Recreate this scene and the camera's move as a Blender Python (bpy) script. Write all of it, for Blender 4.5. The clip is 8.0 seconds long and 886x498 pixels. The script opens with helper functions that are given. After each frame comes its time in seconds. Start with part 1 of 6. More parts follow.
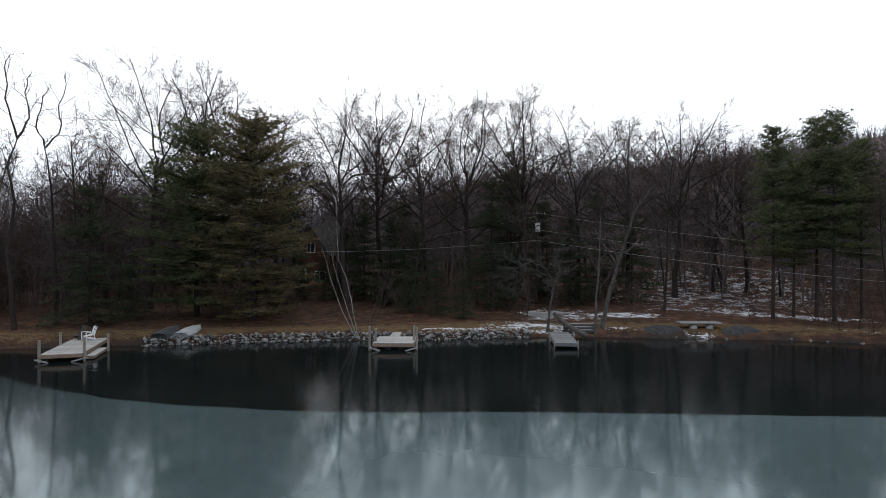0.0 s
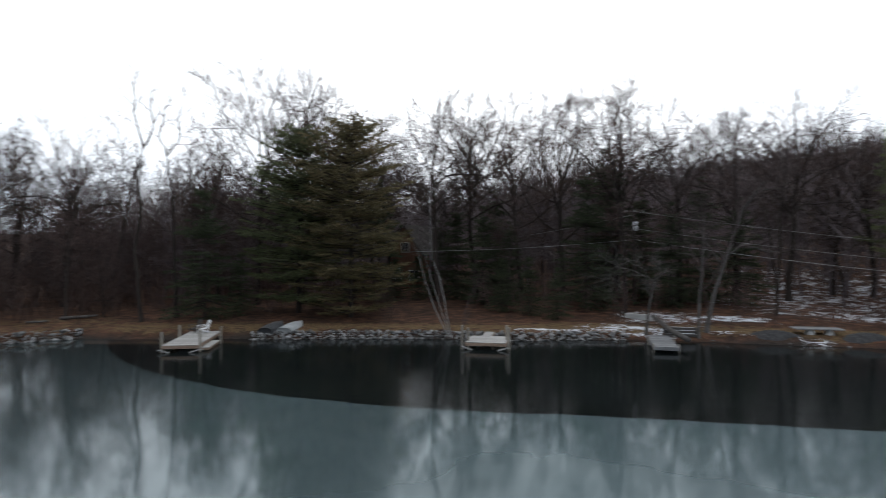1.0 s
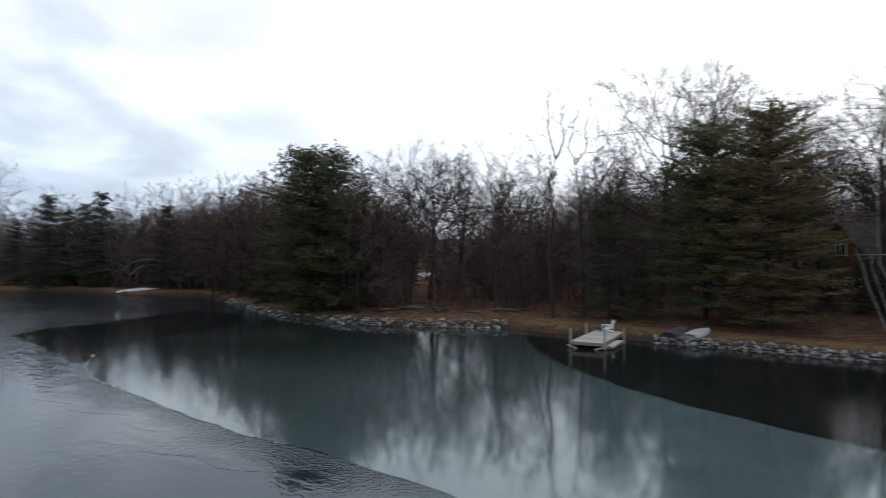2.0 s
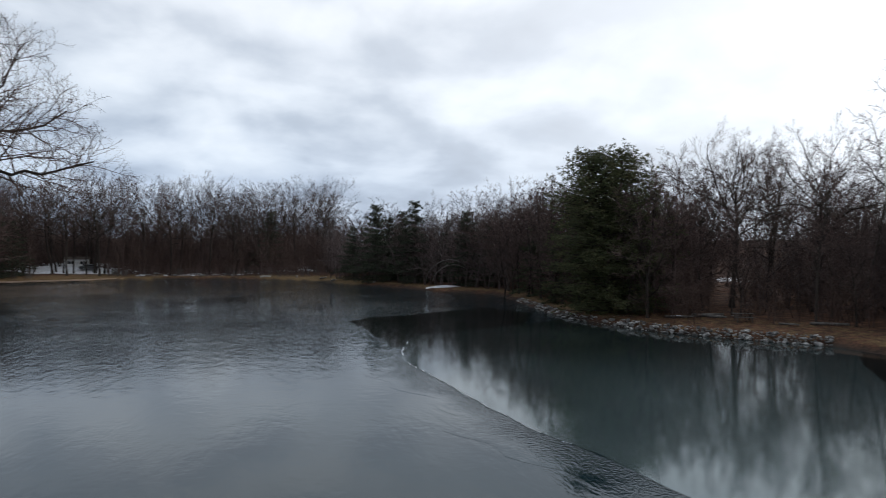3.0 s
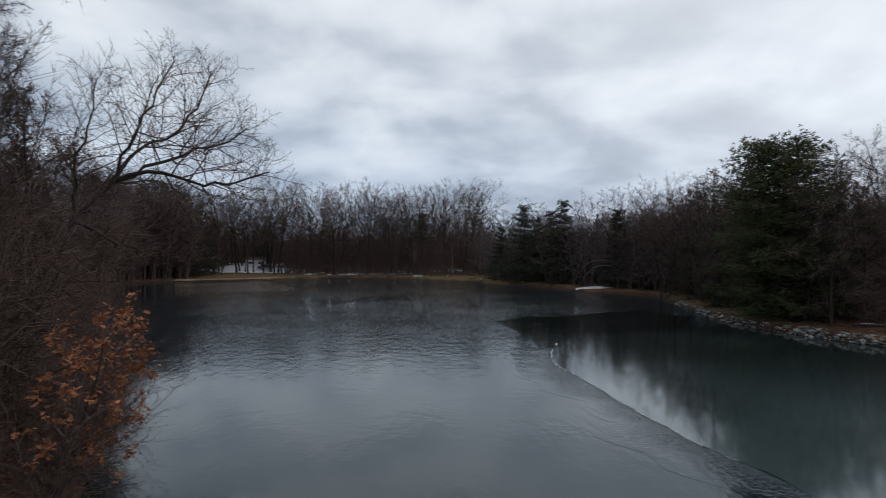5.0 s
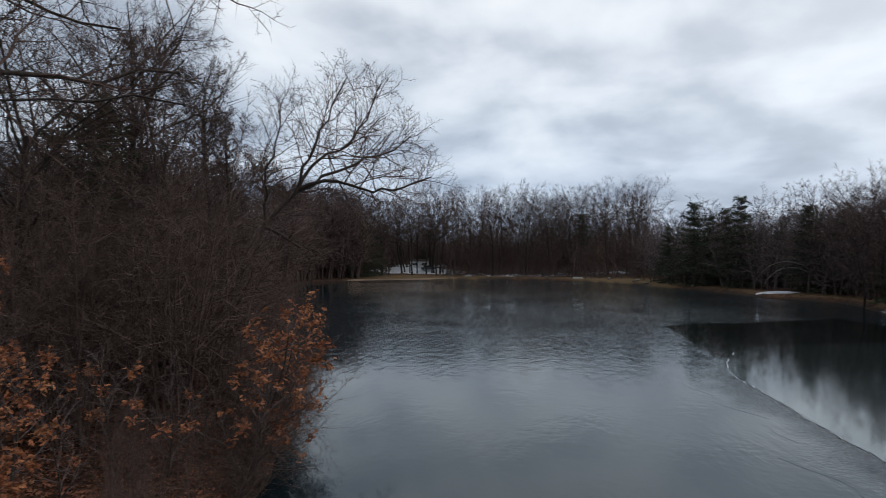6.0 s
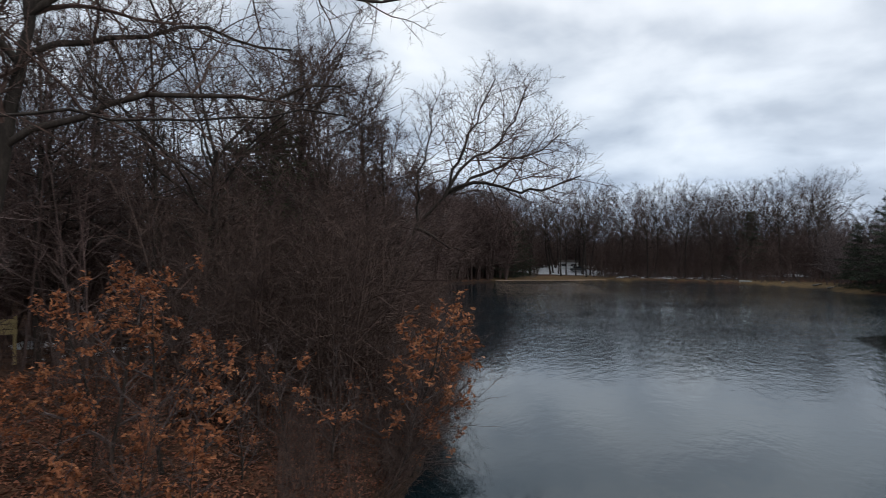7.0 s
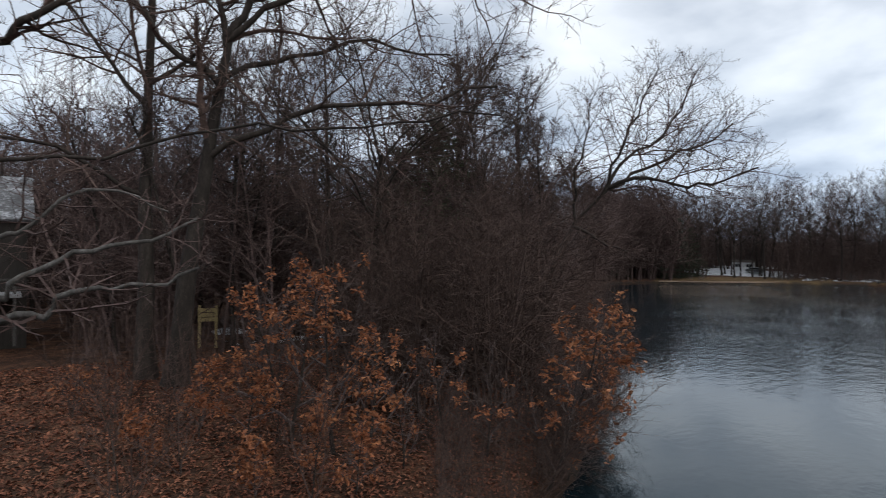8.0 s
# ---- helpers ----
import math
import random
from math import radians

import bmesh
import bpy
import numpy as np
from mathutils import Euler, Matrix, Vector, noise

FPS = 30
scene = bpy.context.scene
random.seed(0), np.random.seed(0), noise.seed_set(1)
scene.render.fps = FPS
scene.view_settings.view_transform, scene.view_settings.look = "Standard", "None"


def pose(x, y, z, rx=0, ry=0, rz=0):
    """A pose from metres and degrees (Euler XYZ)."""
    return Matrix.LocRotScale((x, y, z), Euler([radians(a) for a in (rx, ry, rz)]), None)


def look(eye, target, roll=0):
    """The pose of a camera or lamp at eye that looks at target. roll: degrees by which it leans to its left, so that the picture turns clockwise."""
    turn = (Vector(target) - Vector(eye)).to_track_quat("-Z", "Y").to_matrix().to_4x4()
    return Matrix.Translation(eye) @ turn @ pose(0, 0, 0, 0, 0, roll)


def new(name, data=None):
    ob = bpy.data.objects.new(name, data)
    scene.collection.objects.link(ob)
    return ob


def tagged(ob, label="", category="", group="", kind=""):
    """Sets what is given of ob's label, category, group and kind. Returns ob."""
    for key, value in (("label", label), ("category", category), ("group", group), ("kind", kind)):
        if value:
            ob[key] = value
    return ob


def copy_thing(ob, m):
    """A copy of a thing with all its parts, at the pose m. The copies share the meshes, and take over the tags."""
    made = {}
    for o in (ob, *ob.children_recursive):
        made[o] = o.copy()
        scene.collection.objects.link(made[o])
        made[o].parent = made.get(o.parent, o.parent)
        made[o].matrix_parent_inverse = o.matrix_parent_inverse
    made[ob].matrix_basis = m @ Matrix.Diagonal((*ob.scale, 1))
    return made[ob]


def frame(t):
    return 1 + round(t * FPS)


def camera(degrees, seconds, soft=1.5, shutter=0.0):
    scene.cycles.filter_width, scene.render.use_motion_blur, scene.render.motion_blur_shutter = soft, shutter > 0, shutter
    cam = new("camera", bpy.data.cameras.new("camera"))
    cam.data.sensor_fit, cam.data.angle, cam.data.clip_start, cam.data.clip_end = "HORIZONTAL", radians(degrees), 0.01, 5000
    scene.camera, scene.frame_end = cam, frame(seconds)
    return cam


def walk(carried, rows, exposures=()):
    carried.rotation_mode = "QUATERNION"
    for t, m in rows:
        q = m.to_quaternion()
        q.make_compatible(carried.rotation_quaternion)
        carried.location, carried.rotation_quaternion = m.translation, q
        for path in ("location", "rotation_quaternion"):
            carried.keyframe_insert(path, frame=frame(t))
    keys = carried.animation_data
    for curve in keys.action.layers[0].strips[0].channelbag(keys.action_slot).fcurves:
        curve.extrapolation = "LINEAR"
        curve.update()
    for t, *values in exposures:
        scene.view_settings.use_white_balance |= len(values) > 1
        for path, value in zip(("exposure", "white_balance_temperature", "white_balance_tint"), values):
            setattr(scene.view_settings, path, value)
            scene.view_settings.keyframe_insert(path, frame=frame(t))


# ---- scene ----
cam = camera(73.08, 8.0, soft=0.6, shutter=0.25)
EYE = 7.0
PATH = [
    (0.0, 0.00, 0.00, -0.00),
    (0.5, -0.14, -0.08, 0.02),
    (1.0, 8.84, -0.04, 0.02),
    (1.5, 29.31, 0.08, 0.01),
    (2.0, 46.10, 0.16, 0.11),
    (2.2, 52.70, 0.21, 0.12),
    (3.3, 76.34, 0.21, 0.47),
    (3.5, 76.88, 0.20, 0.47),
    (4.0, 77.36, 0.20, 0.42),
    (4.5, 79.69, 0.19, 0.33),
    (4.7, 82.49, 0.21, 0.31),
    (5.8, 99.56, 0.25, -0.13),
    (6.0, 102.32, 0.33, -0.03),
    (6.5, 108.97, 0.40, -0.04),
    (7.0, 116.43, 0.39, 0.04),
    (7.5, 123.36, 0.30, 0.13),
    (8.0, 131.26, 0.22, 0.22),
]
walk(cam, [(t, pose(0, 0, EYE, 90 + p, -r, y)) for t, y, p, r in PATH],
     [(0.0, 0.5), (1.5, 0.5), (2.2, 0.42), (3.3, 0.06), (3.5, 0.0), (4.0, -0.06), (4.5, -0.1), (6.0, 0.05), (6.5, 0.1), (7.0, 0.18), (7.5, 0.22), (8.0, 0.28)])

# ---- light ----
SUN_AZ, SUN_EL = 4.0, 38.0
world = bpy.data.worlds.new("sky")
scene.world = world
world.use_nodes = True
wn, wl = world.node_tree.nodes, world.node_tree.links
wn.clear()
SUN_DIR = Vector((-math.sin(radians(SUN_AZ)) * math.cos(radians(SUN_EL)), math.cos(radians(SUN_AZ)) * math.cos(radians(SUN_EL)), math.sin(radians(SUN_EL))))


def node(tree, kind, **values):
    n = tree.nodes.new(kind)
    for key, value in values.items():
        if key in n.inputs:
            n.inputs[key].default_value = value
    return n


def math_node(tree, op, a, b=None, c=None):
    n = tree.nodes.new("ShaderNodeMath")
    n.operation = op
    for i, v in enumerate((a, b, c)):
        if v is None:
            continue
        if isinstance(v, (int, float)):
            n.inputs[i].default_value = v
        else:
            tree.links.new(v, n.inputs[i])
    return n.outputs[0]


def ramp(tree, fac, stops):
    n = tree.nodes.new("ShaderNodeValToRGB")
    els = n.color_ramp.elements
    els[0].position, els[0].color = stops[0][0], (*stops[0][1], 1)
    els[1].position, els[1].color = stops[-1][0], (*stops[-1][1], 1)
    for p, c in stops[1:-1]:
        els.new(p).color = (*c, 1)
    tree.links.new(fac, n.inputs[0])
    return n.outputs[0]


def mix(tree, fac, a, b, blend="MIX"):
    n = tree.nodes.new("ShaderNodeMix")
    n.data_type, n.blend_type = "RGBA", blend
    for sock, v in ((n.inputs[0], fac), (n.inputs[6], a), (n.inputs[7], b)):
        if isinstance(v, (int, float)):
            sock.default_value = v
        elif isinstance(v, tuple):
            sock.default_value = (*v, 1)
        else:
            tree.links.new(v, sock)
    return n.outputs[2]


wt = world.node_tree
nish = wt.nodes.new("ShaderNodeTexSky")
nish.sky_type, nish.sun_disc = "NISHITA", False
nish.sun_elevation, nish.sun_rotation = radians(SUN_EL), radians(-SUN_AZ)
clear = mix(wt, 1.0, nish.outputs[0], (0.1, 0.1, 0.1), "MULTIPLY")
coord = wt.nodes.new("ShaderNodeTexCoord")
sep = wt.nodes.new("ShaderNodeSeparateXYZ")
wl.new(coord.outputs["Generated"], sep.inputs[0])
zc = math_node(wt, "ADD", math_node(wt, "MAXIMUM", sep.outputs[2], 0.0), 0.26)
comb = wt.nodes.new("ShaderNodeCombineXYZ")
wl.new(math_node(wt, "DIVIDE", sep.outputs[0], zc), comb.inputs[0])
wl.new(math_node(wt, "DIVIDE", sep.outputs[1], zc), comb.inputs[1])
n1 = node(wt, "ShaderNodeTexNoise", Scale=2.2, Detail=6.0, Roughness=0.46, Distortion=0.15)
wl.new(comb.outputs[0], n1.inputs["Vector"])
n2 = node(wt, "ShaderNodeTexNoise", Scale=0.35, Detail=3.0, Roughness=0.5)
wl.new(comb.outputs[0], n2.inputs["Vector"])
dens = math_node(wt, "ADD", math_node(wt, "MULTIPLY", n1.outputs[0], 0.72), math_node(wt, "MULTIPLY", n2.outputs[0], 0.32))
# the cloud deck thins towards the sun
dot = wt.nodes.new("ShaderNodeVectorMath")
dot.operation = "DOT_PRODUCT"
wl.new(coord.outputs["Generated"], dot.inputs[0])
dot.inputs[1].default_value = SUN_DIR
glow = math_node(wt, "POWER", math_node(wt, "MAXIMUM", math_node(wt, "MULTIPLY_ADD", dot.outputs["Value"], 0.5, 0.5), 0.0), 4.2)
cloud = ramp(wt, dens, [(0.36, (1.02, 1.04, 1.06)), (0.50, (0.74, 0.79, 0.86)), (0.60, (0.47, 0.53, 0.62)), (0.72, (0.33, 0.38, 0.46))])
low = ramp(wt, sep.outputs[2], [(0.0, (0.44, 0.52, 0.64)), (0.10, (0.64, 0.72, 0.83)), (0.22, (0.90, 0.94, 0.98)), (0.4, (1, 1, 1))])
cloud = mix(wt, 1.0, cloud, low, "MULTIPLY")
lit = mix(wt, math_node(wt, "MULTIPLY", glow, 1.0), cloud, (1.20, 1.23, 1.27))
sky = mix(wt, 0.94, clear, lit)
bg = wt.nodes.new("ShaderNodeBackground")
wl.new(sky, bg.inputs[0])
bg.inputs[1].default_value = 1.0
wl.new(bg.outputs[0], wt.nodes.new("ShaderNodeOutputWorld").inputs[0])

sun = new("sun", bpy.data.lights.new("sun", "SUN"))
sun.data.energy, sun.data.angle, sun.data.color = 0.5, radians(25), (1.0, 0.98, 0.95)
sun.matrix_world = look((0, 0, 60), Vector((0, 0, 60)) - SUN_DIR)

# ---- materials ----


def material(name, stops, scale=4.0, rough=0.85, bump=0.3, fine=30.0, vary=0.25, metal=0.0, stretch=(1, 1, 1), island=0.0, spec=0.3, thin=0.0):
    m = bpy.data.materials.new(name)
    m.use_nodes = True
    t = m.node_tree
    bs = t.nodes["Principled BSDF"]
    bs.inputs["Roughness"].default_value, bs.inputs["Metallic"].default_value = rough, metal
    bs.inputs["Specular IOR Level"].default_value = spec
    co = t.nodes.new("ShaderNodeTexCoord")
    mp = t.nodes.new("ShaderNodeMapping")
    mp.inputs["Scale"].default_value = stretch
    t.links.new(co.outputs["Object"], mp.inputs[0])
    a = node(t, "ShaderNodeTexNoise", Scale=scale, Detail=6.0, Roughness=0.6)
    b = node(t, "ShaderNodeTexNoise", Scale=fine, Detail=4.0, Roughness=0.6)
    t.links.new(mp.outputs[0], a.inputs["Vector"])
    t.links.new(mp.outputs[0], b.inputs["Vector"])
    f = math_node(t, "ADD", math_node(t, "MULTIPLY", a.outputs[0], 0.6), math_node(t, "MULTIPLY", b.outputs[0], 0.4))
    col = ramp(t, f, stops)
    if vary or island:
        oi = t.nodes.new("ShaderNodeObjectInfo")
        k = math_node(t, "MULTIPLY_ADD", oi.outputs["Random"], vary, 1.0 - vary / 2)
        if island:
            ge = t.nodes.new("ShaderNodeNewGeometry")
            k = math_node(t, "MULTIPLY", k, math_node(t, "MULTIPLY_ADD", ge.outputs["Random Per Island"], island, 1.0 - island / 2))
        cc = t.nodes.new("ShaderNodeCombineColor")
        for i in range(3):
            t.links.new(k, cc.inputs[i])
        col = mix(t, 1.0, col, cc.outputs[0], "MULTIPLY")
    t.links.new(col, bs.inputs["Base Color"])
    if thin:
        # light comes through thin needles and dry leaves
        tr = t.nodes.new("ShaderNodeBsdfTranslucent")
        t.links.new(col, tr.inputs[0])
        blend = t.nodes.new("ShaderNodeMixShader")
        blend.inputs[0].default_value = thin
        t.links.new(bs.outputs[0], blend.inputs[1])
        t.links.new(tr.outputs[0], blend.inputs[2])
        t.links.new(blend.outputs[0], t.nodes["Material Output"].inputs[0])
    if bump:
        bp = node(t, "ShaderNodeBump", Strength=bump, Distance=0.02)
        t.links.new(f, bp.inputs["Height"])
        t.links.new(bp.outputs[0], bs.inputs["Normal"])
    return m


BARK = material("bark", [(0.3, (0.015, 0.011, 0.009)), (0.5, (0.032, 0.025, 0.021)), (0.7, (0.066, 0.055, 0.046))], 5, 0.95, 0.8, 26, 0.5, stretch=(1, 1, 0.25))
BARK_PALE = material("pale_bark", [(0.3, (0.07, 0.064, 0.058)), (0.5, (0.16, 0.15, 0.14)), (0.7, (0.34, 0.33, 0.31))], 6, 0.9, 0.6, 30, 0.3, stretch=(1, 1, 0.4))
BIRCH = material("birch_bark", [(0.3, (0.12, 0.115, 0.11)), (0.5, (0.24, 0.235, 0.225)), (0.7, (0.40, 0.39, 0.38))], 5, 0.8, 0.3, 26, 0.1, stretch=(1, 1, 0.6))
BARK_GREY = material("grey_bark", [(0.3, (0.035, 0.032, 0.029)), (0.5, (0.085, 0.078, 0.072)), (0.7, (0.19, 0.18, 0.17))], 6, 0.95, 0.7, 30, 0.3, stretch=(1, 1, 0.4))
TWIG = material("twig_bark", [(0.3, (0.036, 0.027, 0.026)), (0.5, (0.080, 0.061, 0.059)), (0.7, (0.138, 0.110, 0.106))], 3, 0.95, 0.0, 12, 0.45)
TWIG_RED = material("reddish_twig_bark", [(0.3, (0.038, 0.025, 0.023)), (0.5, (0.086, 0.057, 0.052)), (0.7, (0.150, 0.104, 0.092))], 3, 0.95, 0.0, 12, 0.4)
# grey-purple twigs, paled: light on the hillside and haze are in the colour
TWIG_LIT = material("grey_purple_lit_twigs", [(0.3, (0.050, 0.041, 0.042)), (0.5, (0.110, 0.090, 0.093)), (0.7, (0.18, 0.152, 0.158))], 3, 0.95, 0.0, 12, 0.4)
# brown twigs, darkened: bank shade and contrast against bright sky are in the colour
TWIG_SHADED = material("dark_brown_shaded_twigs", [(0.3, (0.026, 0.0165, 0.014)), (0.5, (0.064, 0.041, 0.034)), (0.7, (0.125, 0.083, 0.068))], 3, 0.95, 0.0, 12, 0.3)
NEEDLE = material("pine_needles", [(0.3, (0.046, 0.058, 0.028)), (0.5, (0.092, 0.108, 0.050)), (0.7, (0.175, 0.18, 0.085))], 0.9, 0.75, 0.0, 9, 0.3, island=0.45, thin=0.35)
NEEDLE_WARM = material("yellowed_pine_needles", [(0.3, (0.052, 0.054, 0.026)), (0.5, (0.135, 0.115, 0.056)), (0.7, (0.29, 0.205, 0.11))], 0.8, 0.75, 0.0, 9, 0.3, island=0.45, thin=0.35)
NEEDLE_OLIVE = material("olive_pine_needles", [(0.3, (0.034, 0.046, 0.022)), (0.5, (0.072, 0.082, 0.038)), (0.7, (0.15, 0.13, 0.062))], 0.8, 0.75, 0.0, 9, 0.2, island=0.45, thin=0.35)
HEMLOCK = material("hemlock_needles", [(0.3, (0.024, 0.034, 0.018)), (0.5, (0.048, 0.062, 0.032)), (0.7, (0.092, 0.10, 0.054))], 0.9, 0.75, 0.0, 9, 0.3, island=0.45, thin=0.35)
SPRUCE = material("spruce_needles", [(0.3, (0.018, 0.025, 0.016)), (0.5, (0.036, 0.046, 0.028)), (0.7, (0.066, 0.072, 0.044))], 0.9, 0.8, 0.0, 9, 0.4, island=0.6)
DRY_LEAF = material("dry_oak_leaf", [(0.3, (0.11, 0.037, 0.018)), (0.5, (0.27, 0.102, 0.046)), (0.7, (0.46, 0.225, 0.105))], 1.2, 0.7, 0.0, 7, 0.2, island=0.9, thin=0.3)
LITTER = material("fallen_leaf", [(0.3, (0.07, 0.024, 0.015)), (0.5, (0.165, 0.060, 0.033)), (0.7, (0.29, 0.14, 0.08))], 0.8, 0.8, 0.0, 6, 0.2, island=0.9)
ROCK = material("shore_rock", [(0.3, (0.05, 0.048, 0.046)), (0.5, (0.15, 0.148, 0.145)), (0.7, (0.37, 0.37, 0.365))], 2.5, 0.9, 0.9, 12, 1.3)
PLANK = material("weathered_plank", [(0.3, (0.17, 0.165, 0.155)), (0.5, (0.32, 0.31, 0.295)), (0.7, (0.47, 0.455, 0.43))], 3, 0.85, 0.4, 24, 0.3, stretch=(1, 6, 6))
TIMBER = material("brown_timber", [(0.3, (0.13, 0.085, 0.06)), (0.5, (0.24, 0.17, 0.125)), (0.7, (0.36, 0.28, 0.22))], 3, 0.85, 0.4, 22, 0.25, stretch=(1, 5, 5))
PLANK_DARK = material("dark_grey_plank", [(0.3, (0.10, 0.10, 0.10)), (0.5, (0.17, 0.172, 0.175)), (0.7, (0.27, 0.27, 0.27))], 3, 0.85, 0.4, 24, 0.5, stretch=(1, 6, 6))
POST = material("grey_post", [(0.3, (0.14, 0.122, 0.10)), (0.5, (0.26, 0.235, 0.195)), (0.7, (0.38, 0.35, 0.30))], 3, 0.85, 0.4, 22, 0.25, stretch=(5, 5, 1))
SNOW = material("old_snow", [(0.3, (0.26, 0.27, 0.29)), (0.5, (0.50, 0.52, 0.56)), (0.7, (0.72, 0.73, 0.76))], 1.5, 0.6, 0.5, 9, 0.0)
OLD_BOARD = material("dark_old_board", [(0.3, (0.035, 0.032, 0.03)), (0.5, (0.065, 0.06, 0.056)), (0.7, (0.12, 0.112, 0.105))], 3, 0.9, 0.4, 24, 0.4, stretch=(1, 6, 6))

# ---- lie of the land ----


def polar(az, d):
    return (-math.sin(radians(az)) * d, math.cos(radians(az)) * d)


# shore, from the east round by north and west to the near bank; azimuth (to the left of north) and distance
SHORE_N = [(-52, 62), (-36.5, 54.5), (-29.8, 53), (-19, 49.6), (-15.6, 49.3), (-9.4, 48.1), (-4.6, 47.3), (2.4, 45.6), (7.8, 46.4), (17.5, 47.1), (26.8, 48.5), (29.3, 49.6), (33, 50.6)]
SHORE_NW = [(36.5, 52), (41, 54.6), (46.2, 54.4), (52.9, 56), (57.2, 59.3), (61.5, 65), (63.6, 72.8), (66.4, 87), (67.8, 97), (71.2, 101), (74.8, 106), (78.3, 118), (82.6, 126), (84, 138)]
SHORE_W = [(89.7, 147), (93.4, 153), (100.1, 156), (104.5, 151), (109.7, 148), (112.5, 146), (115.2, 140), (116.4, 128), (116.5, 100), (116.7, 70), (117.0, 45), (117.4, 30), (118.4, 20), (122.5, 15.5), (135, 12), (150, 10), (170, 9.5), (190, 10)]
SHORE_S = [(215, 12), (240, 18), (262, 34), (285, 62), (298, 70)]
SHORE = [polar(a, d) for a, d in SHORE_N + SHORE_NW + SHORE_W + SHORE_S]


def smooth_loop(pts, rounds=2):
    for _ in range(rounds):
        out = []
        for i, p in enumerate(pts):
            q = pts[(i + 1) % len(pts)]
            out += [(0.75 * p[0] + 0.25 * q[0], 0.75 * p[1] + 0.25 * q[1]), (0.25 * p[0] + 0.75 * q[0], 0.25 * p[1] + 0.75 * q[1])]
        pts = out
    return pts


SHORE = np.array(smooth_loop(SHORE, 1))


def shore_distance(x, y):
    """Metres from the shore line, positive on land."""
    x, y = np.asarray(x, float), np.asarray(y, float)
    best, inside = np.full(x.shape, 1e9), np.zeros(x.shape, bool)
    for (ax, ay), (bx, by) in zip(SHORE, np.roll(SHORE, -1, 0)):
        dx, dy = bx - ax, by - ay
        k = np.clip(((x - ax) * dx + (y - ay) * dy) / (dx * dx + dy * dy), 0, 1)
        best = np.minimum(best, np.hypot(x - ax - k * dx, y - ay - k * dy))
        if dy:
            inside ^= ((ay > y) != (by > y)) & (x < (bx - ax) * (y - ay) / dy + ax)
    return np.where(inside, -best, best)


def wobble(x, y, s, seed=0.0):
    return (np.sin(x / s + 1.3 * seed) * np.cos(y / s * 1.17 + seed) + np.sin((x + y) / s * 0.53 + 2.1 * seed) + np.cos((x - 1.7 * y) / s * 0.31 + seed)) / 3


def soft(a, b, v):
    k = np.clip((v - a) / (b - a), 0, 1)
    return k * k * (3 - 2 * k)


SLOPE_AZ = [-180, -100, -60, -36, -15, 0, 12, 25, 45, 70, 85, 120, 180]
SLOPE = [0.02, 0.06, 0.20, 0.195, 0.15, 0.115, 0.07, 0.045, 0.025, 0.015, 0.02, 0.04, 0.02]


def height(x, y):
    x, y = np.asarray(x, float), np.asarray(y, float)
    s = shore_distance(x, y)
    az = np.degrees(np.arctan2(-x, y))
    rise = np.interp(az, SLOPE_AZ, SLOPE)
    far = np.maximum(s - 11, 0)
    z = 0.10 + 0.42 * soft(0.1, 1.1, s) + 0.05 * np.clip(s, 0, 14) + rise * far * soft(0, 22, far) * (1 - 0.55 * soft(330, 1200, far))
    z += 0.10 * wobble(x, y, 1.9) * soft(0.5, 4, s) + 0.35 * wobble(x, y, 9, 2) * soft(4, 20, s) + 7 * wobble(x, y, 90, 1) * soft(60, 250, s)
    # distant low ridge all round
    r = np.hypot(x, y)
    z += (4 + 6 * wobble(x, y, 260, 3)) * soft(260, 620, r) * (1 - soft(0.06, 0.12, rise))
    return np.where(s > 0, z, np.maximum(0.10 + s * 0.45, -1.6))


def ground_z(x, y):
    return float(height(np.array([x]), np.array([y]))[0])


def spaced(lo, hi, step, reach):
    v = list(np.arange(lo, hi, step))
    d, p = step, hi
    while p < reach:
        v.append(p)
        d *= 1.16
        p += d
    d, p = step, lo - step
    while p > -reach:
        v.insert(0, p)
        d *= 1.16
        p -= d
    return np.array(v)


def make_mesh(name, verts, faces, mat, smooth=False):
    me = bpy.data.meshes.new(name)
    me.from_pydata([tuple(v) for v in verts], [], faces)
    me.materials.append(mat)
    if smooth:
        me.polygons.foreach_set("use_smooth", [True] * len(me.polygons))
    me.update()
    return me


def unit(a):
    return a / np.maximum(np.linalg.norm(a, axis=-1, keepdims=True), 1e-9)


def frames_of(d, rng):
    """Two directions square to d and to each other."""
    u = unit(np.cross(d, rng.normal(0, 1, d.shape)))
    return u, np.cross(unit(d), u)


def array_mesh(name, pieces, mat, smooth=False):
    """One mesh from (vertices, triangles) pairs."""
    v, f, n = [], [], 0
    for pv, pf in pieces:
        v.append(pv.reshape(-1, 3))
        f.append(pf.reshape(-1, 3) + n)
        n += len(v[-1])
    v, f = np.concatenate(v), np.concatenate(f)
    me = bpy.data.meshes.new(name)
    me.vertices.add(len(v))
    me.vertices.foreach_set("co", v.ravel())
    me.loops.add(f.size)
    me.loops.foreach_set("vertex_index", f.ravel())
    me.polygons.add(len(f))
    me.polygons.foreach_set("loop_start", np.arange(0, f.size, 3))
    if smooth:
        me.polygons.foreach_set("use_smooth", np.ones(len(f), bool))
    me.update(calc_edges=True)
    me.materials.append(mat)
    return me


